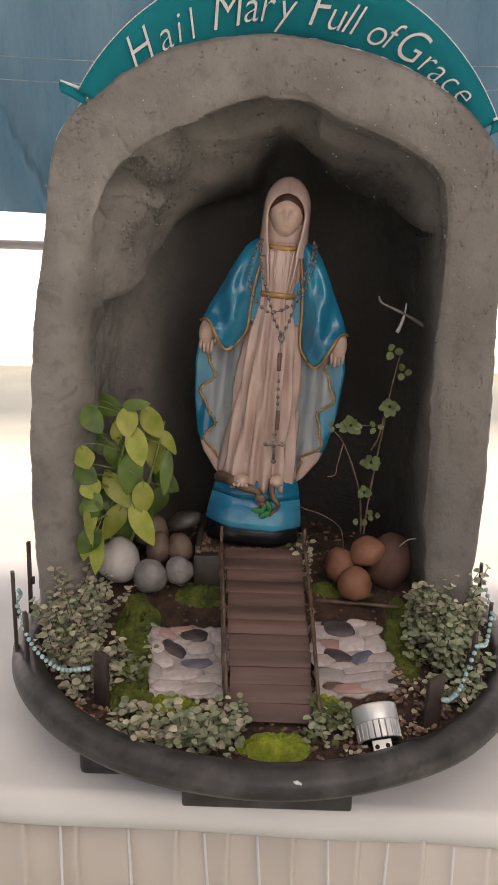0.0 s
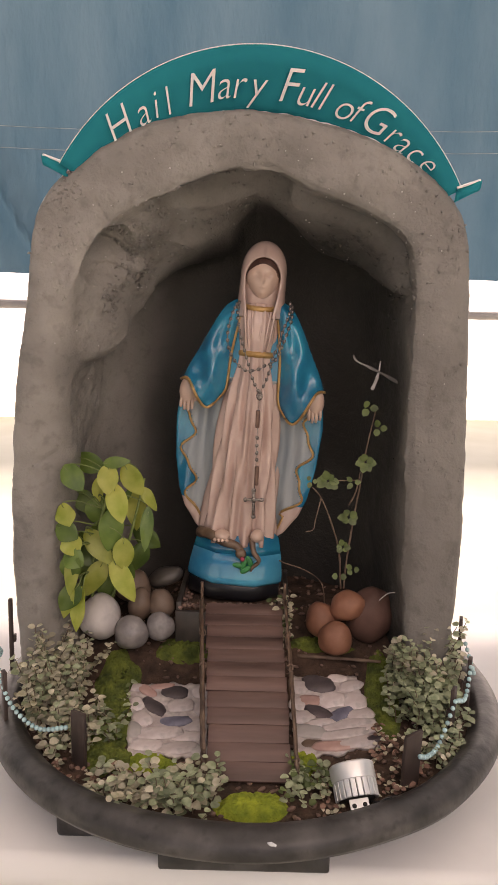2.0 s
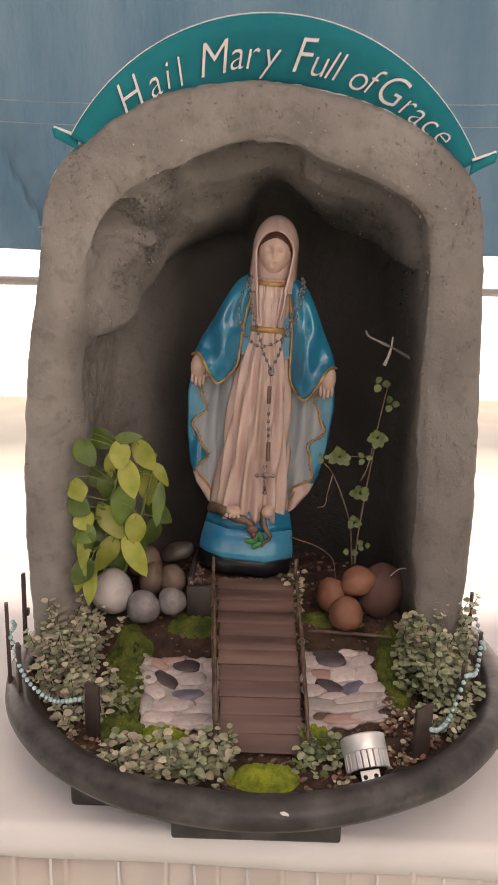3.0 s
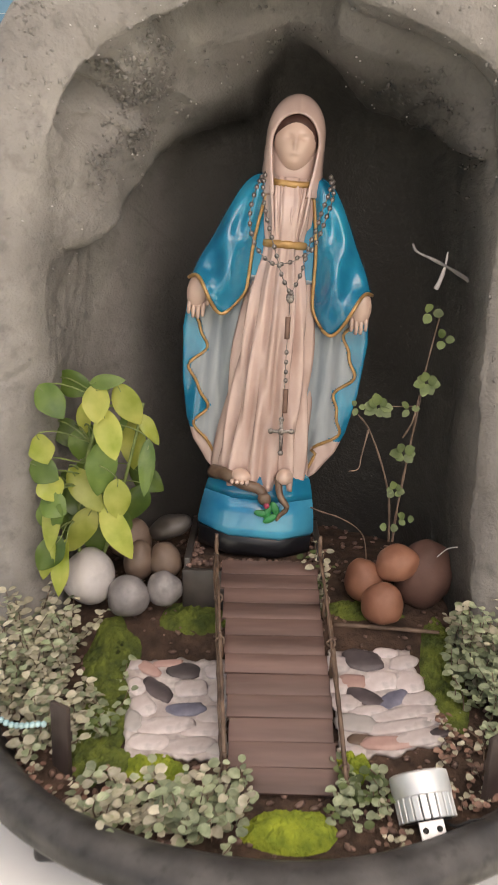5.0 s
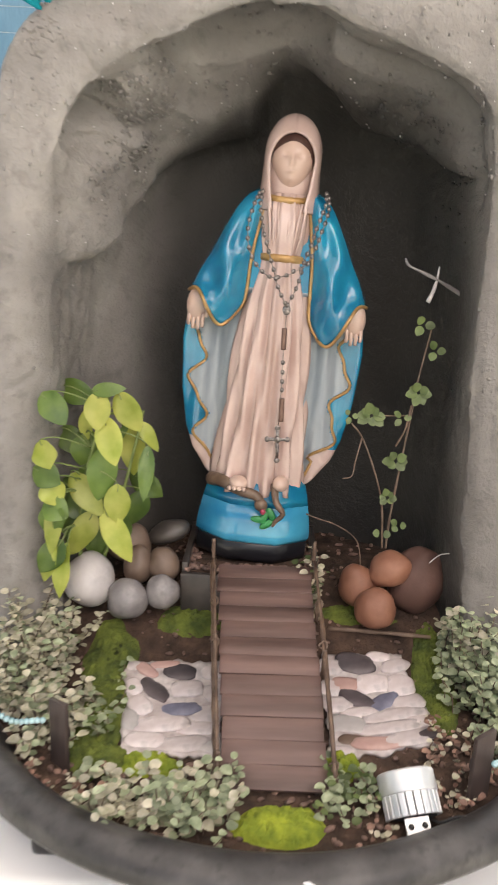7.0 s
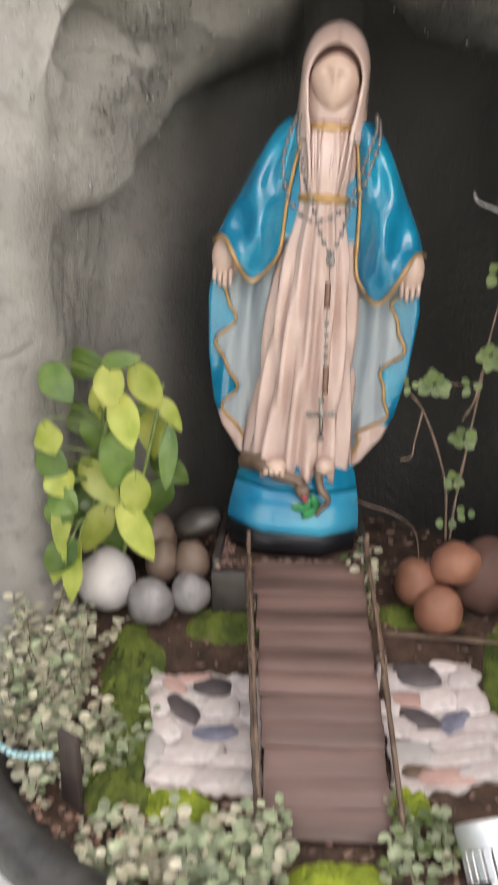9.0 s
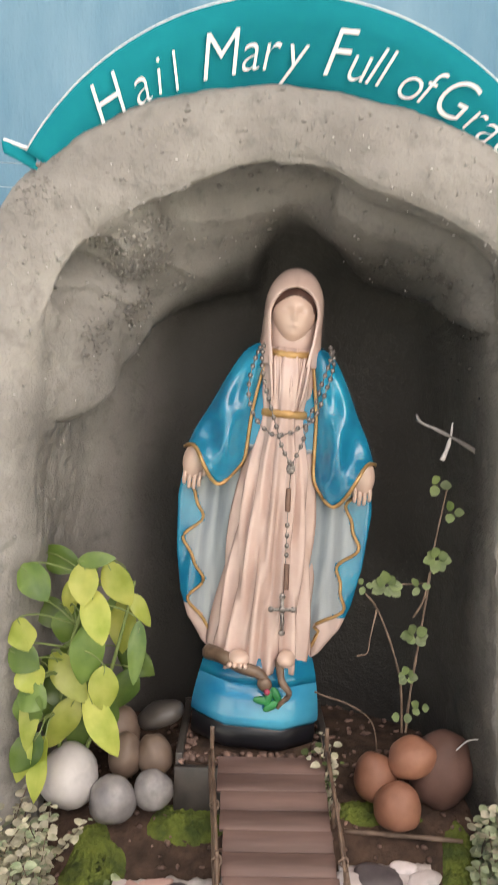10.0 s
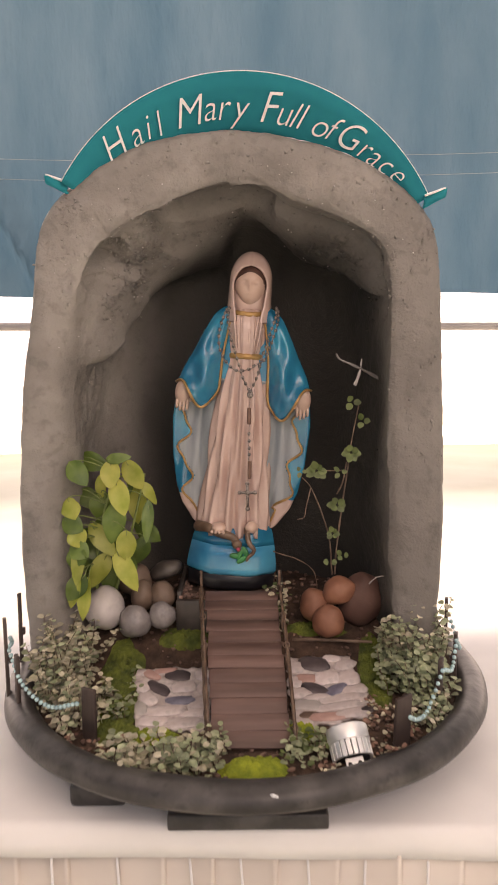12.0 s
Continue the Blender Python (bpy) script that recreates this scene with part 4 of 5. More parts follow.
# ---- pebble beds ----
def build_bed(corners, seed, stones):
    """A thin torn sheet between four corners (front pair, back pair), inlaid with flat pebbles.
    A stone is (u across, v towards the back, half length, half width, turn, kind)."""
    (ax, ay), (bx, by), (cx, cy), (dx, dy) = corners
    ox, oy = (ax + bx + cx + dx) / 4, (ay + by + cy + dy) / 4
    o = Vector((ox, oy, soil_z(ox, oy)))
    t = thing("pebble_bed", *o, "flat bed of pale and slate pebbles with a torn edge", "pebble bed", "pebble beds beside the bridge")

    def place(u, v):
        x = (ax * (1 - u) + bx * u) * (1 - v) + (dx * (1 - u) + cx * u) * v
        y = (ay * (1 - u) + by * u) * (1 - v) + (dy * (1 - u) + cy * u) * v
        return x, y
    n = 34
    bm = bmesh.new()
    top = []
    for j in range(n + 1):
        row = []
        for i in range(n + 1):
            u, v = i / n, j / n
            e = 0.050 * noise.noise(Vector((u * 5, v * 5, seed))) + 0.035 * noise.noise(Vector((u * 14, v * 14, seed + 5)))
            if i in (0, n):
                u += e
            if j in (0, n):
                v += e
            x, y = place(u, v)
            row.append(Vector((x, y, soil_z(x, y) + 0.0045 + 0.0012 * noise.noise(Vector((x * 60, y * 60, 3))))) - o)
        top.append(row)
    a = [[bm.verts.new(p) for p in r] for r in top]
    b = [[bm.verts.new(p - Vector((0, 0, 0.004))) for p in r] for r in top]
    grid_faces(bm, a)
    grid_faces(bm, b)
    for k in (0, -1):
        grid_faces(bm, [a[k], b[k]])
        grid_faces(bm, [[r[k] for r in a], [r[k] for r in b]])
    part("sheet", bm, M["sheet"], t)
    wide = math.hypot(bx - ax, by - ay)
    rnd = random.Random(seed)
    for k, (u, v, rl, rw, turn, kind) in enumerate(stones):
        rx, ry = rl * wide, rw * wide
        x, y = place(u, v)
        slope = math.atan2(soil_z(x, y + 0.01) - soil_z(x, y - 0.01), 0.02)
        bm = bmesh.new()
        for vv in add_ball(bm, (0, 0, 0), (rx, ry, 0.0030), None, 22, 8, lump=0.34, seed=k * 1.7 + seed):
            # blunt sides and a flat polished top
            vv.co.x = math.copysign((abs(vv.co.x) / rx) ** 0.80 * rx, vv.co.x)
            vv.co.y = math.copysign((abs(vv.co.y) / ry) ** 0.80 * ry, vv.co.y)
            vv.co.z = min(vv.co.z, 0.0021)
        ob = part("pebble", bm, M[kind], t)
        ob.matrix_basis = pose(x - o.x, y - o.y, soil_z(x, y) + 0.0044 + rnd.uniform(0, 0.0008) - o.z, math.degrees(slope), 0, 0) @ pose(0, 0, 0, 0, 0, turn)


W_, D_, B_, P_, G_ = "pebble", "pebble_d", "pebble_b", "pebble_p", "stone_w"
build_bed(((-0.112, 0.802), (-0.012, 0.802), (-0.018, 0.945), (-0.130, 0.938)), 21,
          [(.56, .90, .19, .12, -8, D_), (.90, .90, .15, .10, 10, W_), (.22, .92, .15, .08, -30, P_), (.08, .97, .09, .07, 0, W_), (.30, .70, .23, .10, -48, D_), (.64, .72, .20, .13, 8, W_), (.92, .68, .13, .15, 5, W_),
           (.58, .50, .22, .095, 8, B_), (.17, .52, .12, .18, 30, W_), (.08, .36, .10, .17, 12, G_), (.84, .46, .18, .12, 14, W_), (.40, .32, .30, .12, 8, W_), (.76, .30, .24, .11, 4, W_),
           (.22, .14, .22, .12, -6, W_), (.62, .12, .28, .12, 6, W_), (.90, .10, .14, .10, 0, G_), (.10, .74, .09, .15, 10, W_), (.40, .97, .16, .06, 4, P_)])
build_bed(((0.098, 0.805), (0.205, 0.832), (0.190, 0.962), (0.096, 0.958)), 22,
          [(.40, .90, .21, .13, -8, D_), (.70, .97, .13, .07, 5, W_), (.88, .88, .16, .09, 20, W_), (.10, .88, .13, .11, 0, W_), (.26, .72, .15, .10, 0, P_), (.56, .72, .19, .12, 12, W_), (.88, .68, .15, .14, 0, W_),
           (.07, .70, .11, .11, 0, W_), (.36, .56, .20, .10, -28, D_), (.64, .52, .21, .085, 42, B_), (.12, .53, .15, .12, 0, W_), (.90, .50, .18, .11, 16, W_), (.36, .42, .20, .08, 8, W_),
           (.20, .30, .21, .12, -8, G_), (.72, .36, .34, .10, 16, W_), (.64, .22, .36, .09, 14, W_), (.92, .26, .16, .09, 16, W_), (.24, .14, .16, .07, -6, "stone_b"), (.46, .08, .26, .08, 4, P_),
           (.76, .08, .26, .10, 14, W_), (.97, .10, .12, .06, 20, D_), (.10, .05, .14, .07, 0, W_)])


# ---- moss ----
def moss_patch(cx, cy, rx, ry, h, seed, mat="moss", label="low cushion of dark green moss on the soil"):
    bm = bmesh.new()
    n, m = 22, 64
    rows = []
    for j in range(n + 1):
        r = (j + 0.2) / (n + 0.2)
        rows.append([])
        for k in range(m):
            a = 2 * math.pi * k / m
            e = 1 + 0.22 * noise.noise(Vector((math.cos(a) * 1.6, math.sin(a) * 1.6, seed)))
            x, y = cx + rx * r * e * math.cos(a), back(cy) + ry * r * e * math.sin(a)
            z = soil_z(x, y) + h * (1 - r ** 3) + (0.0042 * noise.noise(Vector((x * 130, y * 130, seed))) + 0.003 * noise.noise(Vector((x * 320, y * 320, seed)))) * (1 - r ** 6) - 0.003 * r ** 6
            rows[-1].append(bm.verts.new((x, y, z)))
    grid_faces(bm, rows, True)
    bm.faces.new(rows[0])
    bm.faces.new(rows[-1])
    ob = obj("moss_cushion", bm, M[mat], kind="stuff")
    return tagged(ob, label, "moss")


moss_patch(0.045, 0.692, 0.046, 0.026, 0.012, 1, "moss_bright", "bright yellow-green moss cushion at the foot of the bridge")
moss_patch(-0.150, 0.925, 0.034, 0.055, 0.009, 2)
moss_patch(-0.143, 0.832, 0.032, 0.082, 0.010, 3)
moss_patch(-0.085, 0.768, 0.035, 0.020, 0.008, 4, "moss_bright", "small yellow-green moss cushion beside the pebbles")
moss_patch(-0.06, 0.995, 0.05, 0.022, 0.006, 5)
moss_patch(0.222, 0.905, 0.026, 0.080, 0.009, 6)
moss_patch(0.105, 0.775, 0.022, 0.025, 0.010, 7, "moss_bright", "small yellow-green moss cushion beside the pebbles")
moss_patch(0.14, 1.008, 0.06, 0.014, 0.006, 8)
moss_patch(-0.128, 0.772, 0.026, 0.026, 0.012, 9)


# ---- egg-shaped stones ----
def stone(x, y, z, r, mat, label, seed, tilt=0.0, turn=0.0, group="egg stones"):
    bm = bmesh.new()
    vs = add_ball(bm, (0, 0, 0), r, None, 28, 18, lump=0.10, seed=seed)
    for v in vs:
        v.co.x *= 1 - 0.12 * v.co.z / r[2]
        v.co.y *= 1 - 0.12 * v.co.z / r[2]
    ob = obj("stone", bm, M[mat])
    ob.matrix_world = pose(x, y, z + 0.005, 0, tilt, turn)
    return tagged(ob, label, "stone", group)


G1 = "stones at the foot of the leafy plant"
stone(-0.184, 1.000, 0.834, (.031, .028, .034), "stone_w", "large pale egg-shaped stone on the moss", 1, 12, 0, G1)
stone(-0.136, 0.985, 0.818, (.025, .022, .0255), "stone_g", "smooth silver-grey egg-shaped stone", 2, -14, 0, G1)
stone(-0.095, 0.992, 0.824, (.0205, .019, .022), "stone_g", "smooth silver-grey egg-shaped stone", 3, -18, 0, G1)
stone(-0.098, 1.028, 0.844, (.020, .019, .023), "stone_b", "tan egg-shaped stone behind the grey ones", 4, -10, 0, G1)
stone(-0.129, 1.025, 0.844, (.019, .018, .025), "stone_b", "tan egg-shaped stone behind the grey ones", 5, 5, 0, G1)
stone(-0.145, 1.055, 0.862, (.029, .024, .026), "stone_b", "tan rounded stone against the grotto wall", 6, 24, 0, G1)
stone(-0.095, 1.062, 0.875, (.028, .018, .015), "stone_d", "dark glossy flat stone", 7, -20, 0, G1)
G2 = "stones at the foot of the vine"
stone(0.178, 1.012, 0.854, (.026, .022, .0215), "terra", "orange terracotta egg-shaped stone on top of two others", 8, -24, 0, G2)
stone(0.141, 1.015, 0.830, (.023, .022, .027), "terra", "orange terracotta egg-shaped stone", 9, -12, 0, G2)
stone(0.160, 0.985, 0.814, (.025, .022, .026), "terra", "orange terracotta egg-shaped stone", 10, 10, 0, G2)
stone(0.214, 1.025, 0.836, (.034, .030, .043), "terra_d", "large brown clay egg-shaped stone", 11, 14, 0, G2)


# ---- spot lamp ----
def build_lamp():
    t = thing("garden_spotlight", 0.166, 0.716, 0.733, "small brushed aluminium spotlight with cooling fins", "spotlight", turn=(-46, -9, 4))
    bm = bmesh.new()
    prof = [(0.0, .0525), (.0235, .0525), (.0255, .0515), (.0260, .050), (.0260, .034), (.0255, .033), (.021, .0325), (0.0, .0325)]
    add_loft(bm, [[Vector((r * math.cos(a), r * math.sin(a), z)) for a in [2 * math.pi * k / 40 for k in range(40)]] for r, z in prof[1:-1]])
    part("collar", bm, M["chrome"], t)
    bm = bmesh.new()
    add_loft(bm, [[Vector((.0205 * math.cos(a), .0205 * math.sin(a), z)) for a in [2 * math.pi * k / 32 for k in range(32)]] for z in (.013, .0325)])
    part("core", bm, M["cable"], t)
    for k in range(22):
        bm = bmesh.new()
        add_box(bm, (.0042, .0058, .019), (.0232, 0, .0235), bevel=.0008)
        f = part("fin", bm, M["chrome"], t, smooth=False)
        f.matrix_basis = pose(0, 0, 0, 0, 0, k * 360 / 22)
    bm = bmesh.new()
    add_box(bm, (.022, .003, .016), (0, -.012, .006), bevel=.001)
    br = part("bracket", bm, M["chrome"], t, smooth=False)
    for x in (-.006, .006):
        bm = bmesh.new()
        add_ball(bm, (x, -.0142, .006), (.0026, .0012, .0026), None, 10, 6)
        part("screw", bm, M["cable"], br, "dark screw")
    bm = bmesh.new()
    add_tube(bm, smooth_path([(.012, -.006, .012), (.020, -.014, .006), (.034, -.020, .008), (.052, -.022, .006), (.075, -.010, .010)], 30), .0013, seg=6)
    part("cable", bm, M["cable"], t, "thin black cable")
    return t


build_lamp()


# ---- fence slats and bead strings ----
def fence_post(x, y, top, w, turn, lean):
    h = top - 0.735
    t = thing("fence_post", x, y, 0.735, "flat dark brown wooden fence slat at the rim", "fence post", "fence posts round the basin", (0, lean, turn))
    bm = bmesh.new()
    vs = add_box(bm, (w, 0.005, h), (0, 0, h / 2), bevel=0.0008)
    for v in vs:
        if v.co.z > h * 0.9:
            v.co.z += 0.12 * v.co.x
    part("slat", bm, M["post"], t)
    bm = bmesh.new()
    add_box(bm, (w * 0.7, 0.004, 0.01), (0, 0.0048, h * 0.55), bevel=0.0006)
    part("batten", bm, M["post"], t)
    return t


for row in ((-0.167, 0.786, 0.809, 0.024, -38, 1), (-0.300, 0.880, 0.866, 0.016, -70, -3), (-0.276, 0.845, 0.832, 0.013, -60, 4), (-0.312, 0.985, 0.866, 0.013, -80, -4),
            (0.228, 0.760, 0.805, 0.026, 35, 3), (0.338, 0.980, 0.850, 0.015, 75, 12), (0.335, 0.915, 0.824, 0.012, 68, 4), (0.298, 0.852, 0.814, 0.012, 60, 3)):
    fence_post(*row)


def bead_string(pts, n, r=0.0031):
    o = Vector(pts[0])
    t = thing("bead_string", *o, "string of turquoise beads looped between fence slats", "bead string", "bead strings")
    path = smooth_path([Vector(p) - o for p in pts], n)
    bm = bmesh.new()
    add_tube(bm, path, 0.0005, seg=4)
    part("thread", bm, M["cable"], t)
    first = None
    for k, p in enumerate(path):
        if first is None:
            bm = bmesh.new()
            add_ball(bm, (0, 0, 0), (r, r, r), None, 10, 8)
            ob = part("bead", bm, M["turq"], t)
            first = ob.data
        else:
            ob = new("bead", first)
            ob.parent = t
        ob.location = p


bead_string([(-0.292, 0.868, 0.826), (-0.262, 0.825, 0.796), (-0.222, 0.800, 0.778), (-0.181, 0.782, 0.790)], 22)
bead_string([(-0.305, 0.915, 0.826), (-0.308, 0.93, 0.812), (-0.300, 0.880, 0.822)], 9)
bead_string([(0.236, 0.745, 0.786), (0.252, 0.775, 0.768), (0.272, 0.805, 0.766), (0.300, 0.846, 0.800)], 20)
bead_string([(0.304, 0.848, 0.800), (0.320, 0.872, 0.792), (0.334, 0.905, 0.818)], 12)
bead_string([(0.338, 0.912, 0.812), (0.346, 0.932, 0.798), (0.342, 0.965, 0.824)], 11)


# ---- plants ----
def leaf_mesh(bm, base, direction, normal, length, width, bend=0.25, mat=0, tip=1.0, cup=0.15, power=0.85, n=7, wave=0.0):
    """One leaf: a bent blade with a midrib, thick as a leaf is."""
    d = Vector(direction).normalized()
    nrm = Vector(normal)
    nrm = (nrm - d * nrm.dot(d)).normalized()
    s = d.cross(nrm)
    left, mid, right = [], [], []
    halves = ([], [])
    for i in range(n):
        u = i / (n - 1)
        w = width * 0.5 * (math.sin(math.pi * min(u ** 0.9, 1)) ** power) * (1 - 0.12 * u * tip) + 0.0002
        p = Vector(base) + d * length * u - nrm * length * bend * u * u
        lift = wave * w * math.sin(u * 7)
        left.append(bm.verts.new(p - s * w + nrm * (w * cup + lift)))
        mid.append(bm.verts.new(p))
        right.append(bm.verts.new(p + s * w + nrm * (w * cup - lift)))
        if wave:
            for q, k in ((-1, 0), (1, 1)):
                halves[k].append(bm.verts.new(p + s * w * 0.5 * q + nrm * (w * cup * 0.75 + 0.08 * w)))
    grid_faces(bm, [left, halves[0], mid, halves[1], right] if wave else [left, mid, right], mat=mat)


def build_pothos():
    base = Vector((-0.185, 1.02, 0.80))
    t = thing("leafy_plant", *base, "potted leafy plant with yellow-green pointed leaves against the grotto wall", "plant")
    rows = [(300, 190, 130, 0), (420, 200, 150, -28), (345, 315, 170, -15), (420, 375, 190, 3), (305, 455, 190, 10), (490, 460, 190, 2), (215, 280, 110, 5), (160, 155, 150, -75),
            (500, 310, 120, -40), (230, 555, 180, -42), (370, 590, 140, 0), (205, 740, 180, 25), (245, 800, 150, 8), (360, 720, 210, -28), (85, 820, 150, 20), (140, 850, 190, 12),
            (115, 660, 190, 2), (92, 360, 100, -20), (340, 105, 110, -100), (200, 390, 110, 10), (140, 590, 130, -60), (120, 520, 90, -30)]
    wide = {4: 105, 12: 108, 3: 95, 5: 56, 6: 56, 15: 66, 14: 60, 16: 60, 8: 52, 18: 50}
    fill = random.Random(64)
    for q in range(26):
        rows.append((fill.uniform(95, 470), fill.uniform(140, 800), fill.uniform(95, 150), fill.uniform(-70, 60)))
    green = {4, 5, 7, 18} | set(range(22, 48))
    dark = {12, 19, 20}
    k = 0.000263
    rnd = random.Random(31)
    nodes = smooth_path([(0, 0, 0), (-0.01, -0.02, 0.08), (0.0, -0.03, 0.16), (0.02, -0.035, 0.23), (0.035, -0.03, 0.275)], 24)
    bm = bmesh.new()
    add_tube(bm, nodes, 0.003, 0.0018, 8)
    add_tube(bm, smooth_path([(0, 0, 0.02), (0.03, -0.02, 0.10), (0.055, -0.03, 0.19), (0.07, -0.03, 0.25)], 18), 0.0026, 0.0015, 8)
    part("stem", bm, M["stem_g"], t)
    for i, (cx, cz, ln, ang) in enumerate(rows):
        x = (cx / 2.21 - 463) * 0.000585 + 0.030
        z = 1.218 - (640 + cz / 2.21 - 455) * 0.000605
        y = 0.985 + rnd.uniform(-0.022, 0.02) + (0.03 if i in dark or i == 7 or i > 21 else 0) - (0.02 if i in (11, 14, 15, 2) else 0)
        if x < -0.205:
            y = min(y, 0.945)
        L = ln * k * 1.30
        W = wide.get(i, 92) * k * 1.32
        a = radians(ang)
        d = Vector((-math.sin(a), -0.25 + rnd.uniform(-0.2, 0.2), -math.cos(a)))
        d.normalize()
        c = Vector((x, y, z))
        b = c - d * L * 0.5
        bm = bmesh.new()
        nr = Vector((rnd.uniform(-0.45, 0.45), -1, rnd.uniform(0.15, 0.6)))
        leaf_mesh(bm, b - base, d, nr, L, W, rnd.uniform(0.05, 0.28), power=0.72, n=13, wave=rnd.uniform(0.08, 0.3))
        near = min(nodes, key=lambda q: (q - (b - base)).length)
        lf = part("leaf", bm, M["leaf_g" if i in green or i in dark else "leaf_y"], t, "dark green leaf" if i in dark else "")
        bm = bmesh.new()
        add_tube(bm, smooth_path([near, near.lerp(b - base, 0.6) + Vector((0, -0.006, 0.008)), b - base, c - base - d * L * 0.3], 9), 0.0011, 0.0006, 5)
        part("stalk", bm, M["stem_g"], lf)
    return t


build_pothos()


def build_vine():
    base = Vector((0.168, 1.035, 0.80))
    t = thing("succulent_vine", *base, "thin climbing succulent with small round green leaves", "plant")

    def W(cx, cz, y):
        return Vector((((540 + cx / 1.69) - 463) * 0.00059 + 0.036, y, 1.231 - ((400 + cz / 1.69) - 455) * 0.00061)) - base
    stems = [([W(262, 1060, 1.02), W(268, 940, 1.015), W(290, 750, 1.01), W(315, 600, 1.015), W(330, 500, 1.02), W(366, 330, 1.025)], 0.0016),
             ([W(250, 1060, 1.02), W(235, 900, 1.01), W(200, 780, 1.0), W(150, 665, 0.995), W(112, 618, 0.99)], 0.0014),
             ([W(268, 700, 1.01), W(290, 640, 1.0), W(305, 560, 1.0)], 0.0013),
             ([W(150, 665, 0.995), W(128, 740, 0.985), W(118, 780, 0.98), W(88, 790, 0.98)], 0.0010),
             ([W(300, 600, 1.01), W(240, 596, 1.0), W(185, 590, 0.99)], 0.0009)]
    for pts, r in stems:
        bm = bmesh.new()
        add_tube(bm, smooth_path(pts, 30), r, r * 0.6, 7, wob=0.4)
        part("stem", bm, M["stem"], t)
    rnd = random.Random(8)
    for cx, cz, y, n, s in ((325, 520, 1.0, 7, 1.0), (172, 588, 0.985, 8, 1.05), (262, 735, 0.99, 6, 1.05), (245, 860, 0.995, 6, 0.8), (290, 960, 1.0, 3, 0.8), (235, 990, 1.0, 2, 0.9),
                             (335, 315, 1.02, 3, 1.0), (380, 395, 1.02, 3, 0.9), (278, 602, 1.0, 3, 0.7), (105, 590, 0.985, 3, 0.6)):
        c = W(cx, cz, y)
        for q in range(n):
            a = 2 * math.pi * q / n + rnd.uniform(-0.3, 0.3)
            d = Vector((math.cos(a), rnd.uniform(-0.6, -0.1), math.sin(a) * 0.8))
            bm = bmesh.new()
            leaf_mesh(bm, c + d * 0.002, d, (rnd.uniform(-.3, .3), -1, 0.5), 0.0140 * s * rnd.uniform(0.65, 1.1), 0.0102 * s, 0.1, tip=-0.4, power=0.6)
            part("leaf", bm, M["leaf_v"], t)
    return t


build_vine()

tw = thing("dry_twig", 0.242, 1.03, 1.186, "short dry grey twig stuck in the grotto wall", "twig")
bm = bmesh.new()
add_tube(bm, smooth_path([(0.020, 0.012, -0.012), (-0.02, 0, 0.010), (-0.045, -0.004, 0.022), (-0.062, 0, 0.030), (-0.066, 0.004, 0.038)], 20), 0.0026, 0.0012, 7, wob=0.5)
part("branch", bm, M["stone_g"], tw)
bm = bmesh.new()
add_tube(bm, smooth_path([(-0.028, 0, 0.030), (-0.030, -0.002, 0.016), (-0.034, -0.004, 0.002), (-0.039, -0.004, -0.010)], 12), 0.0011, 0.0026, 7, wob=0.6)
part("side_shoot", bm, M["stone_w"], tw)

root = thing("pale_root", 0.246, 1.0, 0.810, "thin pale dried root arching over the clay stone", "root")
bm = bmesh.new()
add_tube(bm, smooth_path([(0.022, -0.005, 0.0), (0.024, -0.005, 0.04), (0.012, 0, 0.070), (-0.008, 0.004, 0.072), (-0.024, 0.006, 0.058)], 26), 0.0010, 0.0008, 6)
part("strand", bm, M["stone_w"], root)
bent = thing("bent_twig", 0.088, 1.062, 0.904, "thin dry twig leaning behind the statue base", "twig")
bm = bmesh.new()
add_tube(bm, smooth_path([(-0.02, 0.01, 0.006), (0.0, 0, 0), (0.027, 0, -0.009), (0.050, -0.002, -0.023), (0.059, -0.004, -0.041), (0.062, -0.010, -0.082)], 26), 0.0010, 0.0007, 6, wob=0.5)
part("branch", bm, M["stem"], bent)
stick = thing("dry_stick", 0.175, 0.978, 0.786, "dry brown stick lying on the soil", "stick")
bm = bmesh.new()
add_tube(bm, smooth_path([(-0.07, 0.012, 0.002), (-0.02, 0.004, 0.004), (0.05, -0.006, 0.004)], 14), 0.0032, 0.0022, 7, wob=0.4)
part("branch", bm, M["stem"], stick)


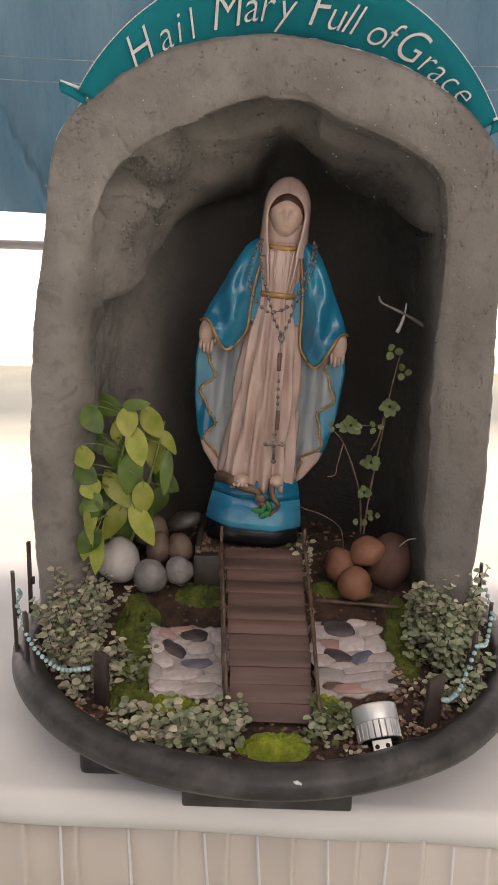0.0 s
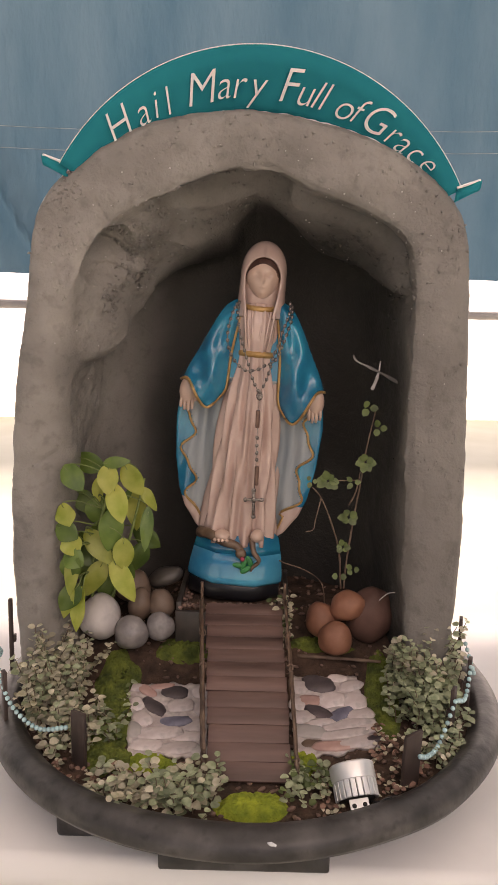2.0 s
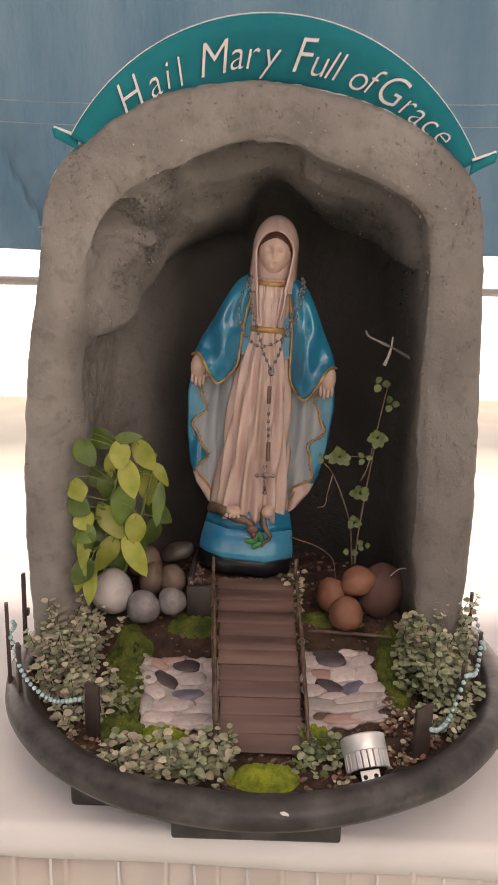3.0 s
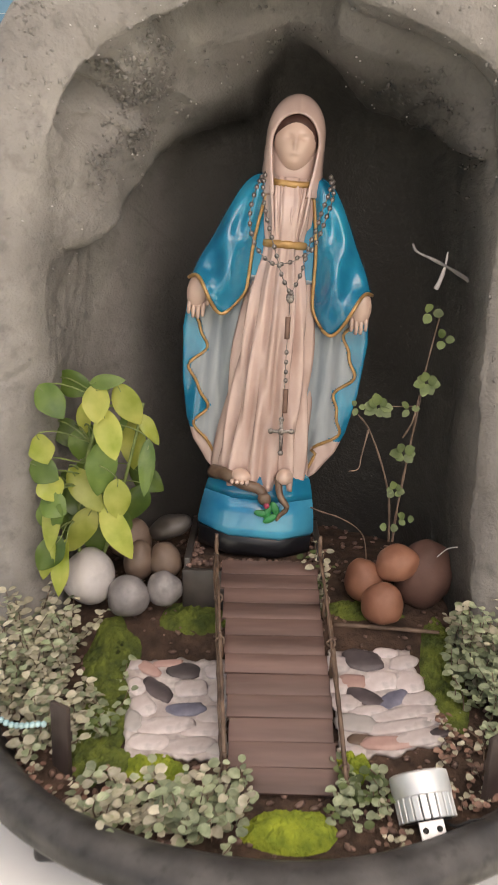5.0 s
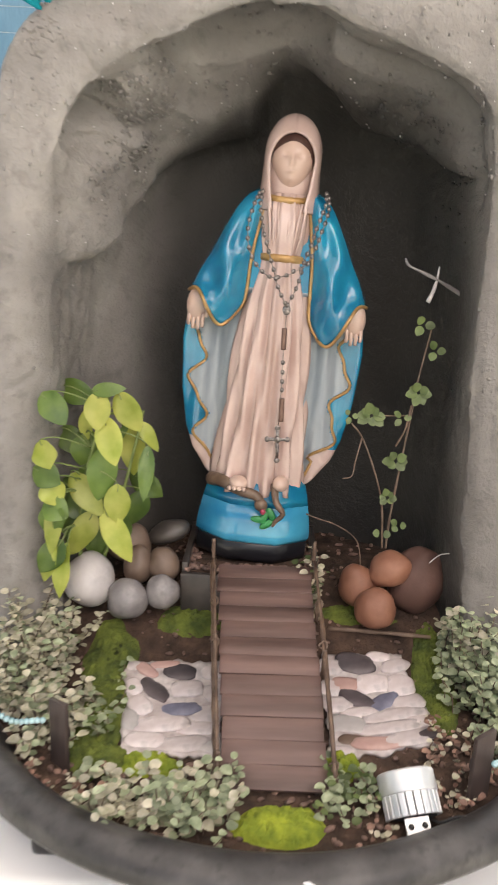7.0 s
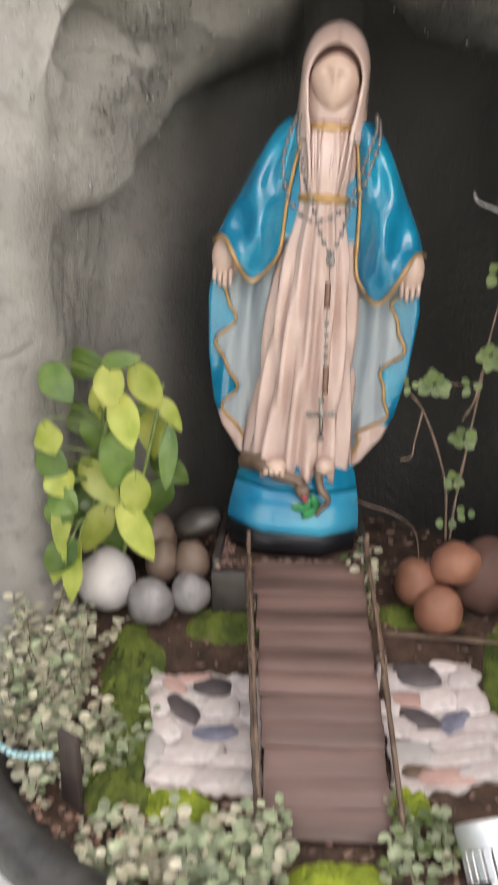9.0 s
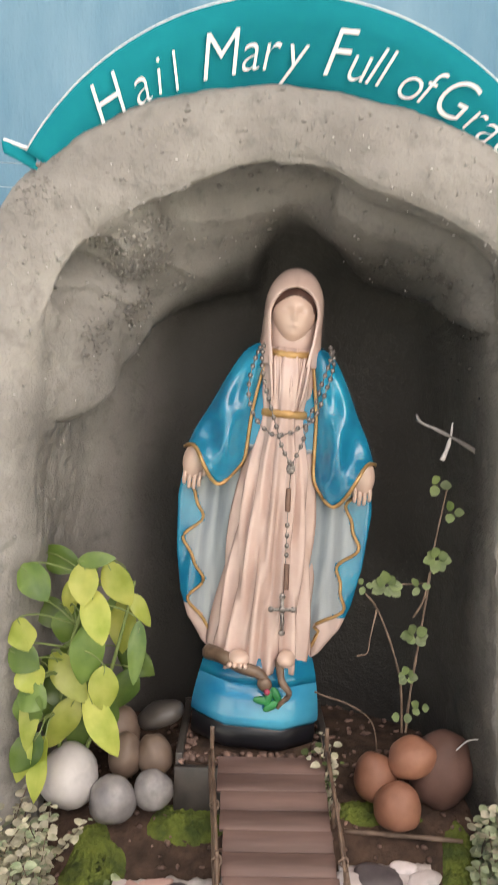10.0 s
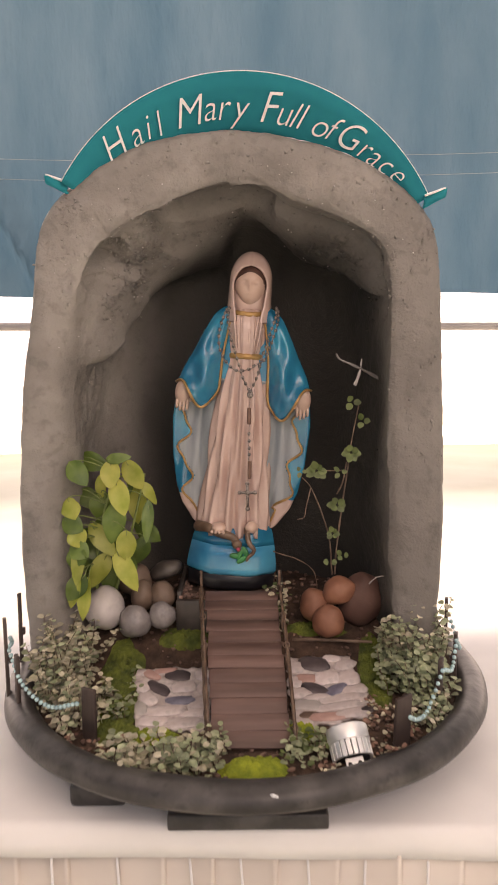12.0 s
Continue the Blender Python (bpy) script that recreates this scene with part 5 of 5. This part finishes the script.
def ground_cover(x0, x1, y0, y1, n, hmin, hmax, leaf, mats, seed, label, lean=(0, 0), keep=None):
    cx, cy = (x0 + x1) / 2, (y0 + y1) / 2
    base = Vector((cx, back(cy), soil_z(cx, back(cy))))
    t = thing("ground_cover_plant", *base, label, "plant", "creeping plants in the basin")
    rnd = random.Random(seed)
    sb, fb = bmesh.new(), bmesh.new()
    for k in range(n):
        x, y = rnd.uniform(x0, x1), rnd.uniform(y0, y1)
        if keep and not keep(x, y):
            continue
        y = back(y)
        if math.hypot(x - CX, y - CY) > 0.312:
            continue
        z = soil_z(x, y)
        h = rnd.uniform(hmin, hmax)
        top = Vector((x + rnd.gauss(0, 0.010) + lean[0] * h, y + rnd.gauss(0, 0.010) + lean[1] * h, z + h))
        path = smooth_path([Vector((x, y, z - 0.004)) - base, Vector((x, y, z)).lerp(top, 0.5) + Vector((rnd.gauss(0, .004), rnd.gauss(0, .004), 0)) - base, top - base], 7)
        add_tube(sb, path, 0.0008, 0.0005, 4)
        m = max(3, int(h / 0.0065))
        for q in range(m):
            f = (q + 1.0) / m
            p = path[min(int(f * 6), 6)] + Vector((rnd.gauss(0, .001), rnd.gauss(0, .001), 0))
            a0 = q * 1.57 + rnd.uniform(0, 1)
            for s in (0, math.pi):
                a = a0 + s
                d = Vector((math.cos(a), math.sin(a), rnd.uniform(-0.15, 0.55)))
                ln = leaf * rnd.uniform(0.65, 1.25)
                leaf_mesh(fb, p + d * 0.001, d, (rnd.uniform(-.4, .4), rnd.uniform(-.7, .1), 1), ln, ln * 0.78, rnd.uniform(0, 0.35), mat=0 if rnd.random() < 0.7 else 1, tip=0, cup=0.25, power=0.5)
    part("stem", sb, M["stem"], t)["kind"] = "stuff"
    part("foliage", fb, [M[m] for m in mats], t)["kind"] = "stuff"
    return t


PALE = "creeping plant with tiny cream and grey-green leaves"
ground_cover(-0.292, -0.205, 0.80, 0.90, 44, 0.02, 0.070, 0.0102, ("leaf_p", "leaf_s"), 41, PALE, (-0.1, -0.2))
ground_cover(-0.292, -0.190, 0.88, 0.965, 50, 0.03, 0.085, 0.0100, ("leaf_p", "leaf_s"), 42, PALE, (0.1, -0.3))
ground_cover(-0.215, -0.150, 0.775, 0.87, 34, 0.015, 0.045, 0.0102, ("leaf_p", "leaf_s"), 43, PALE, (0, -0.2), lambda x, y: math.hypot(x + 0.17, y - 0.745) > 0.028)
ground_cover(-0.150, -0.045, 0.680, 0.742, 46, 0.012, 0.034, 0.0098, ("leaf_p", "leaf_s"), 44, PALE, (0, -0.2))
ground_cover(-0.060, 0.008, 0.672, 0.742, 40, 0.014, 0.040, 0.0104, ("leaf_s", "leaf_p"), 45, "creeping plant with pale green rounded leaves", (0, -0.1))
ground_cover(-0.160, -0.122, 0.80, 0.90, 12, 0.012, 0.026, 0.0105, ("leaf_s", "leaf_v"), 46, "creeping plant with pale green rounded leaves")
ground_cover(0.090, 0.128, 0.695, 0.765, 20, 0.010, 0.024, 0.0095, ("leaf_s", "leaf_v"), 47, "creeping plant with pale green rounded leaves")
GREY = "bushy creeping plant with dusty grey-green leaves"
ground_cover(0.232, 0.315, 0.83, 0.92, 72, 0.02, 0.062, 0.0098, ("leaf_s", "leaf_s"), 48, GREY, (0, -0.25))
ground_cover(0.238, 0.330, 0.90, 0.99, 84, 0.03, 0.085, 0.0096, ("leaf_s", "leaf_p"), 49, GREY, (0, -0.3))
ground_cover(0.245, 0.295, 0.765, 0.83, 24, 0.010, 0.035, 0.0085, ("leaf_s", "leaf_p"), 50, GREY)
ground_cover(0.125, 0.215, 0.662, 0.735, 26, 0.006, 0.018, 0.0065, ("leaf_p", "leaf_b"), 52, "low sprigs with dry brown and cream leaves", keep=lambda x, y: math.hypot(x - 0.162, y - 0.70) > 0.034)
ground_cover(0.195, 0.245, 0.72, 0.84, 22, 0.006, 0.020, 0.0068, ("leaf_b", "leaf_p"), 53, "low sprigs with dry brown and cream leaves")
ground_cover(-0.22, -0.10, 0.672, 0.76, 34, 0.006, 0.018, 0.0068, ("leaf_b", "leaf_p"), 54, "low sprigs with dry brown and cream leaves")
ground_cover(0.068, 0.105, 0.992, 1.012, 10, 0.06, 0.085, 0.0085, ("leaf_p", "leaf_v"), 51, "small pale-leaved sprig beside the bridge")

# litter on the soil
bm = bmesh.new()
rnd = random.Random(77)
for k in range(900):
    a, r = rnd.uniform(0, 6.283), 0.31 * math.sqrt(rnd.random())
    x, y = CX + r * math.cos(a), CY + r * math.sin(a)
    s = rnd.uniform(0.0012, 0.0036)
    add_ball(bm, (x, y, soil_z(x, y) + s * 0.4), (s * rnd.uniform(1, 2.2), s, s * 0.7), Matrix.Rotation(rnd.uniform(0, 3), 4, "Z"), 6, 4, lump=0.5, seed=k)
tagged(obj("soil_litter", bm, M["gravel"], kind="stuff"), "scattered bits of gravel and bark on the soil", "litter")


# ---- rosary ----
def build_rosary():
    base = Vector((0.032, 1.040, 1.10))
    t = thing("rosary", *base, "metal rosary with brown tube beads and a crucifix", "rosary")

    def W(px, py, y):
        z = 1.218 - (py - 455) * (0.000625 if py > 455 else 0.00056)
        return Vector((0.035 + (px - 463) * 0.000605, y, z + 0.004)) - base
    first = {}

    def bead(p, d, ln=0.0062, r=0.0026):
        if "b" not in first:
            bm = bmesh.new()
            add_ball(bm, (0, 0, 0), (r, r, ln / 2), None, 8, 7)
            ob = part("bead", bm, M["bead"], t)
            first["b"] = ob.data
        else:
            ob = new("bead", first["b"])
            ob.parent = t
        ob.matrix_basis = Matrix.Translation(p) @ Vector(d).to_track_quat("Z", "Y").to_matrix().to_4x4()
    strands = [[(424, 322, 1.063), (412, 352, 1.041), (402, 395, 1.031), (404, 435, 1.029), (418, 468, 1.031), (445, 490, 1.029), (478, 486, 1.028), (490, 478, 1.029)],
               [(428, 318, 1.062), (424, 355, 1.043), (430, 400, 1.033), (440, 440, 1.031), (452, 480, 1.029), (462, 512, 1.028), (478, 542, 1.027)],
               [(548, 322, 1.063), (545, 352, 1.043), (530, 395, 1.033), (520, 430, 1.031), (508, 462, 1.031), (496, 505, 1.028), (478, 542, 1.027)],
               [(552, 330, 1.063), (550, 365, 1.039), (538, 405, 1.029), (526, 440, 1.027), (512, 468, 1.029), (490, 480, 1.028)]]
    for s in strands:
        path = smooth_path([W(*p) for p in s], 90)
        bm = bmesh.new()
        add_tube(bm, path, 0.0006, seg=4)
        part("chain", bm, M["bead"], t)
        acc = 0.004
        for a, b in zip(path, path[1:]):
            acc += (b - a).length
            if acc > 0.0092:
                bead(b, b - a)
                acc = 0.0
    yf = 1.0345
    bm = bmesh.new()
    add_ball(bm, W(478, 549, yf), (.0048, .0018, .0062), None, 12, 8)
    part("medal", bm, M["bead"], t)
    bm = bmesh.new()
    add_tube(bm, [W(478, 552, yf), W(474, 640, yf), W(472, 720, yf), W(469, 780, yf)], 0.0006, seg=4)
    part("chain", bm, M["bead"], t)
    for y0, y1 in ((582, 622), (714, 758)):
        bm = bmesh.new()
        add_tube(bm, [W(475, y0, yf - .001), W(475, y0 + 3, yf - .001), W(474, y1 - 3, yf - .001), W(474, y1, yf - .001)], 0.0031, seg=10)
        part("tube_bead", bm, M["tube"], t)
    for py in (646, 664, 682, 698):
        bead(W(474, py, yf - .001), (0, 0, 1))
    c = W(468, 803, yf - .001)
    bm = bmesh.new()
    add_box(bm, (.0040, .0022, .040), c, bevel=.0008)
    add_box(bm, (.024, .0022, .0040), c + Vector((0, -.0002, .006)), bevel=.0008)
    for dx, dz in ((-.012, .006), (.012, .006), (0, .020), (0, -.020)):
        add_ball(bm, c + Vector((dx, 0, dz)), (.0035, .0015, .0035), None, 10, 6)
    add_ball(bm, c + Vector((0, -.001, .006)), (.0042, .0018, .0042), None, 10, 6)
    add_tube(bm, [c + Vector((0, -.002, .002)), c + Vector((0.0008, -.0025, -.008)), c + Vector((0, -.002, -.016))], .0019, .0014, 7)
    part("crucifix", bm, M["bead"], t)
    return t


build_rosary()
